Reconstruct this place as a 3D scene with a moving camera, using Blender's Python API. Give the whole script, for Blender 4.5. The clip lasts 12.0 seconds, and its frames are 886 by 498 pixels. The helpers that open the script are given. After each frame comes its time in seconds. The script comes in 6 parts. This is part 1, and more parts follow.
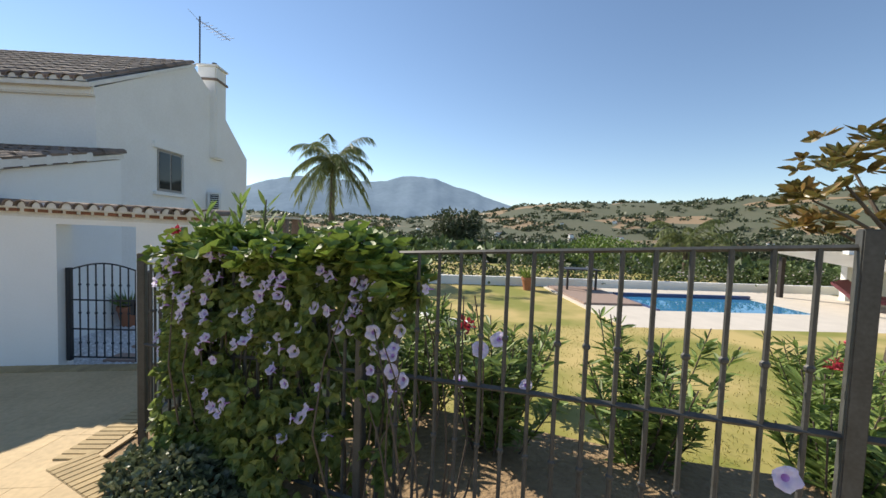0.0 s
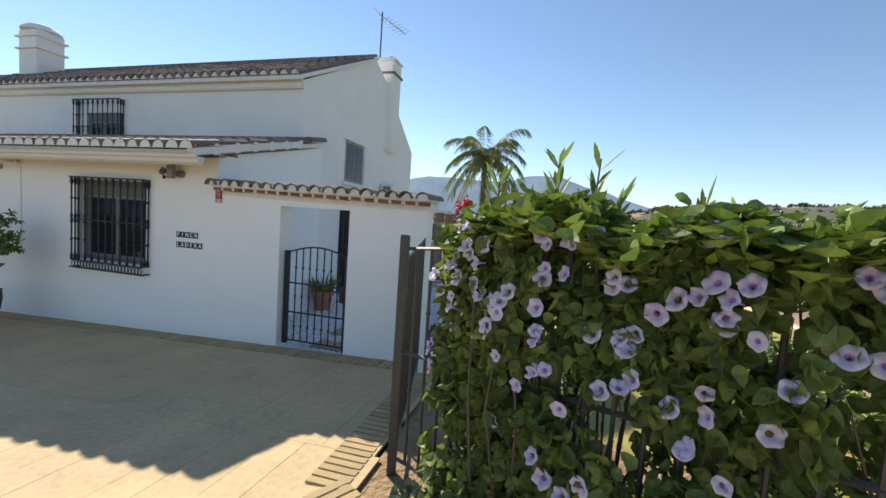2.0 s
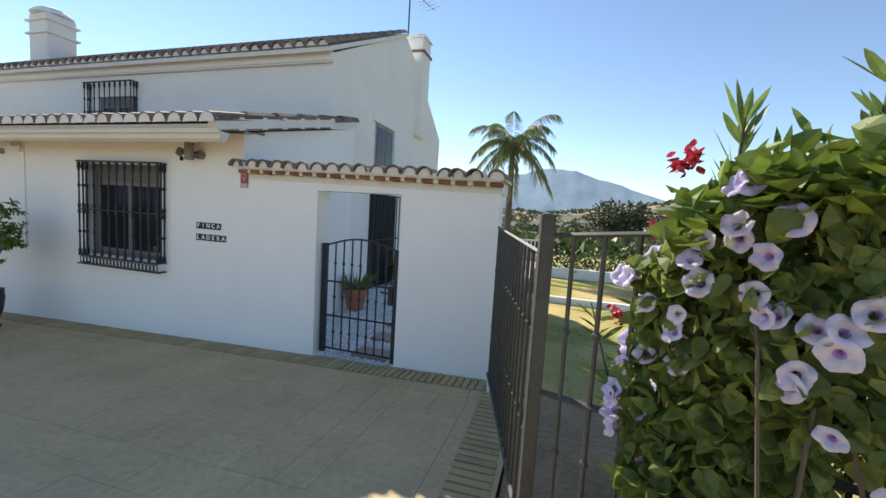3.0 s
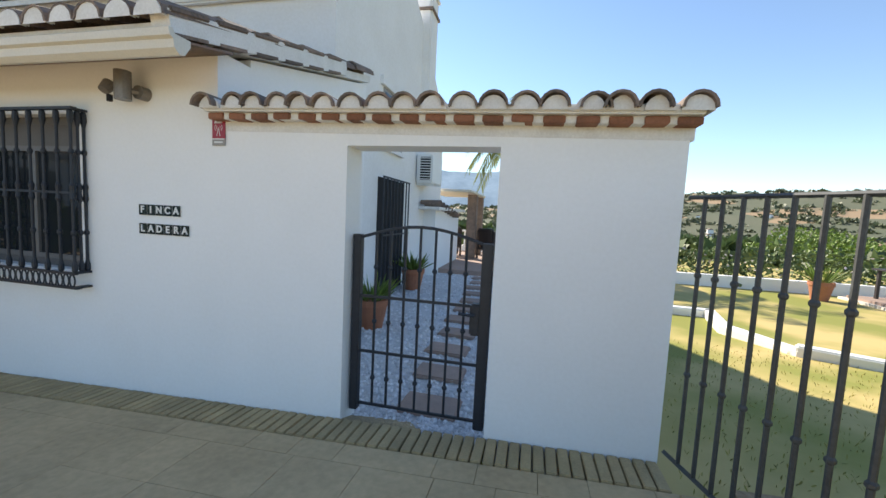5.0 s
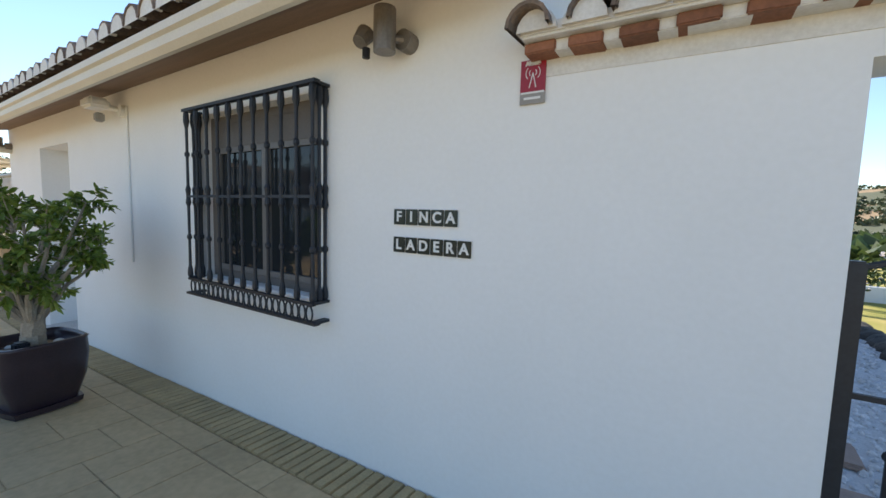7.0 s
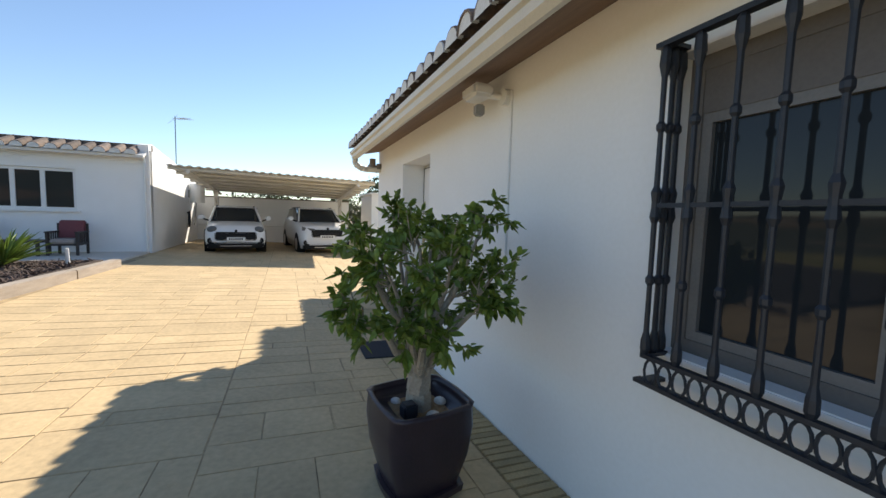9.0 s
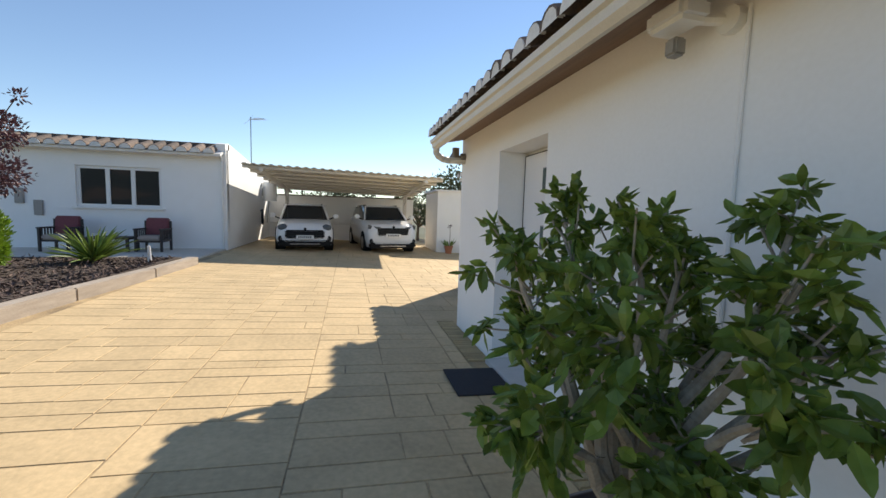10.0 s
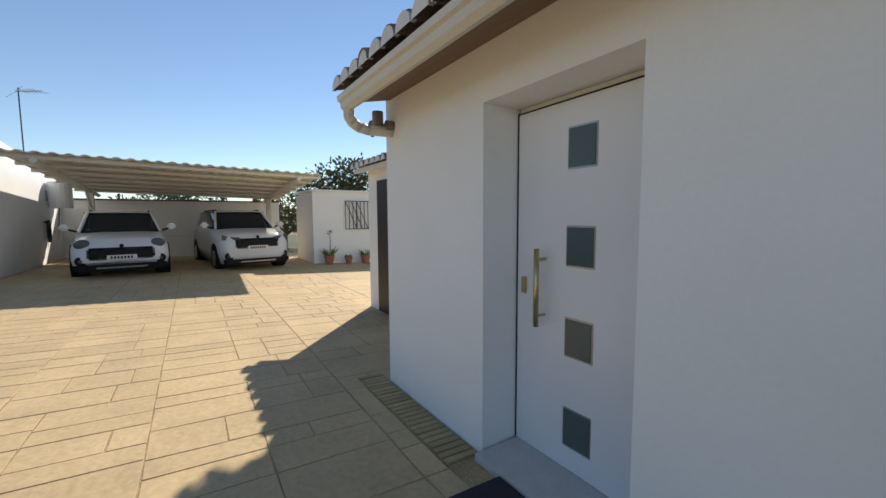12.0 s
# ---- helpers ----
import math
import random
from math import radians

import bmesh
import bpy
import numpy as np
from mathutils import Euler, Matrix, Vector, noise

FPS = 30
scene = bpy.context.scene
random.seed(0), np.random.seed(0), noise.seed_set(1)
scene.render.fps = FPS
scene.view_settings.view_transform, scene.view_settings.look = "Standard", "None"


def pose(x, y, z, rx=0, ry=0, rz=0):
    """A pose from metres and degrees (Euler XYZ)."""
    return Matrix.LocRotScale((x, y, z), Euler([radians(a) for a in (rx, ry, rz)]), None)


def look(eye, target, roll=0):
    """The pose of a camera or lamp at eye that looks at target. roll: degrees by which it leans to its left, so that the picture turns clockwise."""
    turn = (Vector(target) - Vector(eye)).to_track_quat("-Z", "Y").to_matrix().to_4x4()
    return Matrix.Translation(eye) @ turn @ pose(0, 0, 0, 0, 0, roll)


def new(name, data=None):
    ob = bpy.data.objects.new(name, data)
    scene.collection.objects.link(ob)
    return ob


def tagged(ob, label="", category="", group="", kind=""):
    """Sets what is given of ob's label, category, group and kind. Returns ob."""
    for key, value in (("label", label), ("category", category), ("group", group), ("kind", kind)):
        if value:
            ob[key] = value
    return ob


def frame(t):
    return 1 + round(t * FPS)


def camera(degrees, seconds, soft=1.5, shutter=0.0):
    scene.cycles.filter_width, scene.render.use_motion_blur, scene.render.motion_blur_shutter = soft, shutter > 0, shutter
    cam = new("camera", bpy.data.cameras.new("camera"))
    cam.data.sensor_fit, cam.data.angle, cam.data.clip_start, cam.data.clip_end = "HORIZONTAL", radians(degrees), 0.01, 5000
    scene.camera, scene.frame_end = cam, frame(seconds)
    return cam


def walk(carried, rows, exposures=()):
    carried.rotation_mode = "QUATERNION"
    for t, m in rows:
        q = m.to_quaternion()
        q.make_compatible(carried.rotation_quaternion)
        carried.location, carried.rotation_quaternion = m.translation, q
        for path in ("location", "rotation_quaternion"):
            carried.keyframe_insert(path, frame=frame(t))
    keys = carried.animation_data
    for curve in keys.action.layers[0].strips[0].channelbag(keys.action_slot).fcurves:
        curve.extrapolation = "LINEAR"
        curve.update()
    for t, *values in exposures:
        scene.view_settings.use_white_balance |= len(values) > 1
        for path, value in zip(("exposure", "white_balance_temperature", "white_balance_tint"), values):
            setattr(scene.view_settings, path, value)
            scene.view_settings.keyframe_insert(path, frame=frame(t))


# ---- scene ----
cam = camera(97.3, 12.0)
PATH = [
    (0, (-0.112, 0.444, 1.98), (-0.01, 2.439, 1.873), 2.1),
    (0.5, (-0.394, 0.632, 1.938), (-0.422, 2.628, 1.824), 3.2),
    (1, (-0.68, 0.817, 1.901), (-0.871, 2.803, 1.761), 3.9),
    (1.5, (-0.986, 1.04, 1.875), (-1.375, 2.996, 1.729), 3.8),
    (2, (-1.304, 1.249, 1.818), (-1.815, 3.178, 1.678), 3.9),
    (2.5, (-1.615, 1.501, 1.76), (-2.168, 3.417, 1.6), 3.8),
    (3, (-1.991, 1.8, 1.709), (-2.557, 3.711, 1.536), 3.5),
    (5, (-3.158, 2.954, 1.508), (-3.599, 4.897, 1.333), 2.8),
    (5.5, (-3.463, 3.186, 1.514), (-3.887, 5.133, 1.344), 2.8),
    (6, (-3.809, 3.366, 1.497), (-4.244, 5.313, 1.349), 2.5),
    (6.5, (-4.151, 3.545, 1.468), (-4.833, 5.42, 1.335), 1.7),
    (7, (-4.549, 3.633, 1.464), (-5.604, 5.323, 1.286), 1.6),
    (7.5, (-4.96, 3.711, 1.477), (-6.333, 5.151, 1.276), 1.5),
    (7.7, (-5.137, 3.742, 1.478), (-6.615, 5.074, 1.275), 1.2),
    (9.3, (-6.584, 3.694, 1.472), (-8.474, 4.325, 1.297), 1.7),
    (9.5, (-6.769, 3.664, 1.474), (-8.681, 4.222, 1.286), 1.6),
    (10, (-7.247, 3.606, 1.476), (-9.182, 4.075, 1.291), 1.7),
    (10.5, (-7.753, 3.529, 1.49), (-9.709, 3.909, 1.313), 1.3),
    (10.8, (-8.041, 3.503, 1.489), (-10.002, 3.853, 1.313), 0.9),
    (11, (-8.22, 3.519, 1.476), (-10.182, 3.875, 1.313), 1.1),
    (11.5, (-8.642, 3.581, 1.458), (-10.548, 4.166, 1.29), 0.1),
    (12, (-9.044, 3.593, 1.437), (-10.72, 4.671, 1.274), -0.3),
]
walk(cam, [(t, look(eye, target, roll)) for t, eye, target, roll in PATH],
     [(0.0, 0.4, 6900, 10), (2.0, 0.55, 6950, 10), (3.0, 0.72, 7000, 10), (5.0, 1.0, 6950, 10), (7.5, 0.93, 6800, 10), (9.5, 0.5, 6800, 10), (10.8, 0.32, 6800, 10), (11.5, 0.15, 6800, 10), (12.0, 0.12, 6800, 10)])

# ---- light ----
SUN = Vector((-1.0, 0.84, 1.0)).normalized()
elev = math.asin(SUN.z)
world = bpy.data.worlds.new("world")
scene.world = world
world.use_nodes = True
wn = world.node_tree
sky = wn.nodes.new("ShaderNodeTexSky")
sky.sky_type, sky.sun_disc = "NISHITA", False
sky.sun_elevation, sky.sun_rotation = elev, math.atan2(SUN.x, SUN.y)
sky.air_density, sky.dust_density, sky.ozone_density, sky.altitude = 1.0, 0.0, 3.0, 300
wn.nodes["Background"].inputs[1].default_value = 0.125
wn.links.new(sky.outputs[0], wn.nodes["Background"].inputs[0])
sun = new("sun", bpy.data.lights.new("sun", "SUN"))
sun.data.energy, sun.data.angle, sun.data.color = 5.0, radians(0.55), (1.0, 0.93, 0.82)
sun.matrix_world = look(SUN * 50, (0, 0, 0))


# ---- materials ----
def material(name, base, second=None, rough=0.7, metal=0.0, scale=6.0, bump=0.0, fine=90.0, mix=0.5, vary=0.0, spec=0.5, stretch=None, island=False):
    m = bpy.data.materials.new(name)
    m.use_nodes = True
    nt = m.node_tree
    nodes, link = nt.nodes, nt.links.new
    b = nodes["Principled BSDF"]
    b.inputs["Roughness"].default_value, b.inputs["Metallic"].default_value = rough, metal
    b.inputs["Specular IOR Level"].default_value = spec
    second = second or tuple(c * 0.8 for c in base)
    co = nodes.new("ShaderNodeTexCoord")
    vec = co.outputs["Object"]
    geo = nodes.new("ShaderNodeNewGeometry")
    vec = geo.outputs["Position"]
    if stretch:
        mp = nodes.new("ShaderNodeMapping")
        mp.inputs["Scale"].default_value = stretch
        link(vec, mp.inputs[0])
        vec = mp.outputs[0]
    n1, n2 = nodes.new("ShaderNodeTexNoise"), nodes.new("ShaderNodeTexNoise")
    n1.inputs["Scale"].default_value, n1.inputs["Detail"].default_value = scale, 5
    n2.inputs["Scale"].default_value, n2.inputs["Detail"].default_value = fine, 4
    link(vec, n1.inputs["Vector"])
    link(vec, n2.inputs["Vector"])
    add = nodes.new("ShaderNodeMath")
    add.operation = "ADD"
    link(n1.outputs["Fac"], add.inputs[0])
    link(n2.outputs["Fac"], add.inputs[1])
    rr = nodes.new("ShaderNodeMapRange")
    rr.inputs["From Min"].default_value, rr.inputs["From Max"].default_value = 0.7, 1.3
    link(add.outputs[0], rr.inputs["Value"])
    mc = nodes.new("ShaderNodeMix")
    mc.data_type = "RGBA"
    mc.inputs[6].default_value, mc.inputs[7].default_value = (*base, 1), (*second, 1)
    link(rr.outputs[0], mc.inputs[0])
    out = mc.outputs[2]
    if vary:
        hv = nodes.new("ShaderNodeHueSaturation")
        if island:
            rnd = geo.outputs["Random Per Island"]
        else:
            rnd = nodes.new("ShaderNodeObjectInfo").outputs["Random"]
        mr = nodes.new("ShaderNodeMapRange")
        mr.inputs["To Min"].default_value, mr.inputs["To Max"].default_value = 1 - vary, 1 + vary
        link(rnd, mr.inputs["Value"])
        link(mr.outputs[0], hv.inputs["Value"])
        link(out, hv.inputs["Color"])
        out = hv.outputs[0]
    link(out, b.inputs["Base Color"])
    if bump:
        bp = nodes.new("ShaderNodeBump")
        bp.inputs["Strength"].default_value, bp.inputs["Distance"].default_value = min(1, bump * 40), bump
        link(add.outputs[0], bp.inputs["Height"])
        link(bp.outputs[0], b.inputs["Normal"])
    return m


def leafy(name, base, second, trans=0.25, rough=0.5):
    m = material(name, base, second, rough=rough, scale=3, fine=40, vary=0.35, island=True)
    nt = m.node_tree
    b = nt.nodes["Principled BSDF"]
    t = nt.nodes.new("ShaderNodeBsdfTranslucent")
    src = b.inputs["Base Color"].links[0].from_socket
    nt.links.new(src, t.inputs[0])
    mx = nt.nodes.new("ShaderNodeMixShader")
    mx.inputs[0].default_value = trans
    nt.links.new(b.outputs[0], mx.inputs[1])
    nt.links.new(t.outputs[0], mx.inputs[2])
    nt.links.new(mx.outputs[0], nt.nodes["Material Output"].inputs[0])
    return m


def glassy(name, tint):
    m = bpy.data.materials.new(name)
    m.use_nodes = True
    b = m.node_tree.nodes["Principled BSDF"]
    b.inputs["Base Color"].default_value = (*tint, 1)
    b.inputs["Roughness"].default_value = 0.04
    b.inputs["Specular IOR Level"].default_value = 0.35
    return m


M_PLASTER = material("white_plaster", (0.88, 0.88, 0.87), (0.84, 0.84, 0.825), 0.85, scale=2.5, bump=0.004, fine=45)
M_PLASTER_OLD = material("old_plaster", (0.84, 0.835, 0.82), (0.77, 0.76, 0.735), 0.88, scale=1.5, bump=0.006, fine=30)
M_TILE = material("clay_tile", (0.25, 0.175, 0.13), (0.10, 0.085, 0.075), 0.85, scale=9, bump=0.004, fine=60, vary=0.3)
M_TILES = material("clay_tiles_joined", (0.29, 0.205, 0.155), (0.14, 0.115, 0.095), 0.85, scale=5, bump=0.004, fine=60, vary=0.35, island=True)
M_MORTAR = material("lime_mortar", (0.80, 0.79, 0.76), (0.66, 0.645, 0.61), 0.9, scale=8, bump=0.004)
M_BRICK = material("brick", (0.30, 0.13, 0.075), (0.19, 0.085, 0.05), 0.9, scale=14, bump=0.004, vary=0.2)
M_SLAB = material("stamped_concrete", (0.61, 0.45, 0.25), (0.45, 0.335, 0.185), 0.8, scale=2.2, bump=0.008, fine=26, vary=0.05)
M_SLABS = material("stamped_concrete_joined", (0.61, 0.45, 0.25), (0.45, 0.335, 0.185), 0.8, scale=2.2, bump=0.008, fine=26, vary=0.05, island=True)
M_JOINT = material("concrete_joint", (0.56, 0.41, 0.22), (0.16, 0.115, 0.07), 0.9, scale=2.4)
M_EDGEBRICK = material("edging_brick", (0.50, 0.37, 0.19), (0.36, 0.27, 0.14), 0.85, scale=7, bump=0.004, vary=0.12)
M_IRON = material("dark_iron", (0.022, 0.027, 0.037), (0.014, 0.017, 0.024), 0.5, scale=20, bump=0.001)
M_FENCE = material("grey_fence_paint", (0.07, 0.073, 0.07), (0.04, 0.04, 0.037), 0.55, scale=14, bump=0.001)
M_GUTTER = material("cream_gutter", (0.70, 0.66, 0.57), (0.62, 0.58, 0.49), 0.45, scale=3)
M_WOODBR = material("brown_board", (0.26, 0.17, 0.12), (0.17, 0.11, 0.08), 0.7, scale=5, stretch=(0.3, 4, 4))
M_WHITE = material("white_paint", (0.80, 0.80, 0.78), (0.76, 0.76, 0.74), 0.4, scale=4)
M_DOOR = material("white_door_lacquer", (0.78, 0.78, 0.80), (0.75, 0.75, 0.77), 0.3, scale=3)
M_GLASS = glassy("dark_window_glass", (0.02, 0.025, 0.03))
M_FROST = glassy("frosted_glass", (0.09, 0.12, 0.12))
M_BRASS = material("brushed_brass", (0.62, 0.50, 0.28), (0.5, 0.4, 0.22), 0.3, 0.9, scale=30)
M_STEEL = material("steel", (0.5, 0.5, 0.5), (0.4, 0.4, 0.4), 0.35, 0.9, scale=20)
M_SHUTTER = material("grey_blind", (0.34, 0.32, 0.30), (0.28, 0.27, 0.25), 0.6, scale=4)
M_SASH = material("grey_window_frame", (0.20, 0.195, 0.19), (0.16, 0.155, 0.15), 0.45, scale=4)
M_BLIND = material("brown_blind", (0.15, 0.135, 0.125), (0.12, 0.11, 0.10), 0.5, scale=4)
M_LAMPB = material("bronze_lamp", (0.24, 0.21, 0.18), (0.18, 0.155, 0.13), 0.4, 0.3, scale=15)
# near-black for dark parts, and for sheets and strips that stand in for shade
M_DARK = material("dark_parts_and_shade", (0.02, 0.02, 0.022), (0.015, 0.015, 0.016), 0.9)
M_GRASS = material("lawn_grass", (0.20, 0.22, 0.035), (0.34, 0.30, 0.07), 0.95, scale=0.9, bump=0.03, fine=45)
M_SOIL = material("dry_soil", (0.36, 0.25, 0.14), (0.24, 0.16, 0.09), 0.95, scale=3, bump=0.03, fine=25)


# ---- mesh helpers ----
def part(name, bm, mat, parent=None, label="", smooth=False):
    me = bpy.data.meshes.new(name)
    if smooth:
        for f in bm.faces:
            f.smooth = True
    bm.to_mesh(me)
    bm.free()
    me.materials.append(mat)
    ob = new(name, me)
    if parent is not None:
        ob.parent = parent
    if label:
        ob["label"] = label
    return ob


def raw(name, verts, faces, mat, parent=None, smooth=False):
    me = bpy.data.meshes.new(name)
    me.from_pydata(verts, [], faces)
    if smooth:
        me.polygons.foreach_set("use_smooth", [True] * len(me.polygons))
    me.materials.append(mat)
    me.update()
    ob = new(name, me)
    if parent is not None:
        ob.parent = parent
    return ob


def thing(name, label, category, at=(0, 0, 0), turn=0, group=""):
    ob = new(name)
    ob.empty_display_size = 0.1
    ob.matrix_basis = pose(*at, 0, 0, turn)
    return tagged(ob, label, category, group)


def box(bm, x0, x1, y0, y1, z0, z1, bevel=0.0):
    r = bmesh.ops.create_cube(bm, size=1)
    bmesh.ops.scale(bm, vec=(x1 - x0, y1 - y0, z1 - z0), verts=r["verts"])
    bmesh.ops.translate(bm, vec=((x0 + x1) / 2, (y0 + y1) / 2, (z0 + z1) / 2), verts=r["verts"])
    if bevel:
        es = list({e for v in r["verts"] for e in v.link_edges})
        bmesh.ops.bevel(bm, geom=es, offset=bevel, segments=2, affect="EDGES")
    return bm


def B(*a, bevel=0.0):
    return box(bmesh.new(), *a, bevel=bevel)


def rod(bm, p, q, r, r2=None, seg=8):
    p, q = Vector(p), Vector(q)
    d = q - p
    m = Matrix.Translation((p + q) / 2) @ d.to_track_quat("Z", "Y").to_matrix().to_4x4()
    bmesh.ops.create_cone(bm, cap_ends=True, segments=seg, radius1=r, radius2=r if r2 is None else r2, depth=d.length, matrix=m)
    return bm


def path_tube(bm, pts, r, seg=8):
    for a, b in zip(pts, pts[1:]):
        rod(bm, a, b, r, seg=seg)
    for a in pts[1:-1]:
        bmesh.ops.create_uvsphere(bm, u_segments=seg, v_segments=6, radius=r, matrix=Matrix.Translation(a))
    return bm


def lathe(bm, prof, seg=20, at=(0, 0, 0), square=0.0):
    """Turn a profile of (radius, height); square 0..1 makes the plan a rounded square."""
    rings = []
    for r, z in prof:
        ring = []
        for i in range(seg):
            a = 2 * math.pi * i / seg
            k = 1 + square * (1 / max(abs(math.cos(a)), abs(math.sin(a))) - 1)
            ring.append(bm.verts.new((at[0] + r * k * math.cos(a), at[1] + r * k * math.sin(a), at[2] + z)))
        rings.append(ring)
    for u, v in zip(rings, rings[1:]):
        for i in range(seg):
            bm.faces.new((u[i], u[(i + 1) % seg], v[(i + 1) % seg], v[i]))
    bm.faces.new(rings[0][::-1])
    bm.faces.new(rings[-1])
    return bm


# ---- ground heights ----
def gz(x, y):
    """Height of the paved drive."""
    base = 0.0 if x < -10.8 else (x + 10.8) * 0.0394
    return base + 0.04 * (5 - max(y, 0))


def wall_with_holes(bm, x0, x1, y0, y1, z0, z1, holes):
    """A wall along x with rectangular openings (xa, xb, za, zb) through it."""
    x = x0
    for xa, xb, za, zb in sorted(holes):
        box(bm, x, xa, y0, y1, z0, z1)
        if za > z0:
            box(bm, xa, xb, y0, y1, z0, za)
        if zb < z1:
            box(bm, xa, xb, y0, y1, zb, z1)
        x = xb
    box(bm, x, x1, y0, y1, z0, z1)
    bmesh.ops.remove_doubles(bm, verts=bm.verts, dist=0.0005)
    return bm


# ---- the long low front wing ----
WX0, WX1 = -12.1, -5.06
DX0, DX1, DZ = -10.805, -9.874, 2.075
wx = (-7.33, -6.16, 1.0, 2.06)
tagged(part("wall_front", wall_with_holes(bmesh.new(), WX0, WX1, 5.0, 5.28, -0.4, 2.42, [(DX0, DX1, -0.4, DZ), wx]), M_PLASTER), "white plastered front wall of the low wing", "wall", kind="structure")
tagged(part("wall_wing_end", B(WX0, WX0 + 0.28, 5.28, 7.1, -0.4, 2.9), M_PLASTER), "white plastered end wall", "wall", kind="structure")
gable_bm = bmesh.new()
gp = [(5.28, -0.4), (7.1, -0.4), (7.1, 2.9), (5.28, 2.47)]
ga_, gb_ = [[gable_bm.verts.new((xx, *p)) for p in gp] for xx in (WX1 - 0.28, WX1)]
gable_bm.faces.new(ga_)
gable_bm.faces.new(gb_[::-1])
for i in range(4):
    gable_bm.faces.new((ga_[i], gb_[i], gb_[(i + 1) % 4], ga_[(i + 1) % 4]))
bmesh.ops.recalc_face_normals(gable_bm, faces=gable_bm.faces)
tagged(part("wall_wing_side", gable_bm, M_PLASTER), "white plastered side wall", "wall", kind="structure")
GX0, GX1 = -4.2, -3.344
tagged(part("wall_gate", wall_with_holes(bmesh.new(), WX1, -2.478, 5.0, 5.19, -0.4, 1.972, [(GX0, GX1, -0.4, 1.868)]), M_PLASTER), "white plastered garden wall with a gate opening", "wall", kind="structure")

# main house
HX0, HX1, HY0, HY1, RY, RZ, EZ = -15.3, -5.45, 7.1, 12.47, 9.77, 5.5, 4.08
bm = bmesh.new()
prof = [(HY0, -0.4), (HY1, -0.4), (HY1, 3.8), (RY + 0.9, 5.0), (RY, RZ - 0.06), (HY0, EZ - 0.05)]
for xx in (HX0, HX1):
    for p in prof:
        bm.verts.new((xx, *p))
bm.verts.ensure_lookup_table()
n = len(prof)
bm.faces.new([bm.verts[i] for i in range(n)])
bm.faces.new([bm.verts[n + i] for i in range(n)][::-1])
for i in range(n):
    j = (i + 1) % n
    bm.faces.new((bm.verts[i], bm.verts[n + i], bm.verts[n + j], bm.verts[j]))
bmesh.ops.recalc_face_normals(bm, faces=bm.faces)
house_wall = tagged(part("wall_house", bm, M_PLASTER_OLD), "white plastered two-storey house with a gable end", "wall", kind="structure")

# ---- ground, terrain and distance ----
def garden_z(x, y):
    return max(-0.1, 0.3 - 0.055 * max(0, y - 2.5))


def hill_angle(az):
    """Skyline of the hills in degrees, by bearing in degrees from north (+y) clockwise."""
    e = 1.2 + 2.9 / (1 + math.exp(-(az - 9) / 4)) + 1.0 * math.exp(-((az - 52) / 14) ** 2) + 0.9 * math.exp(-((az + 118) / 9) ** 2)
    return e + 0.25 * noise.noise(Vector((az * 0.16, 3.1, 0))) + 0.2 * noise.noise(Vector((az * 0.6, 7.1, 0)))


def terrain_z(x, y):
    r = math.hypot(x, y - 3)
    az = math.degrees(math.atan2(x, y - 3))
    if az > 120:
        az -= 360
    near = garden_z(x, y) if y > 1.2 and x > -6 else gz(x, y) - 0.25
    if r < 32:
        return near
    k = min(1, (r - 32) / 150)
    k = k * k * (3 - 2 * k)
    valley = -0.1 - 13 * k + 2.5 * noise.noise(Vector((x / 90, y / 90, 0))) * k
    h = min(1, max(0, (r - 420) / 900))
    h = h * h * (3 - 2 * h)
    top = 1320 * math.tan(radians(max(0.3, hill_angle(az)))) + 14
    roll = 1 + 0.25 * noise.noise(Vector((x / 260, y / 260, 2))) * (1 - h)
    return valley + h * top * roll


verts, faces = [], []
NA = 220
radii = [0.0] + [1.3 * 1.095 ** i for i in range(1, 88)]
radii = [r for r in radii if r < 4600]
for i, r in enumerate(radii):
    for j in range(NA):
        a = 2 * math.pi * j / NA
        x, y = r * math.sin(a), 3 + r * math.cos(a)
        verts.append((x, y, terrain_z(x, y)))
for i in range(len(radii) - 1):
    for j in range(NA):
        k = (j + 1) % NA
        faces.append((i * NA + j, (i + 1) * NA + j, (i + 1) * NA + k, i * NA + k))


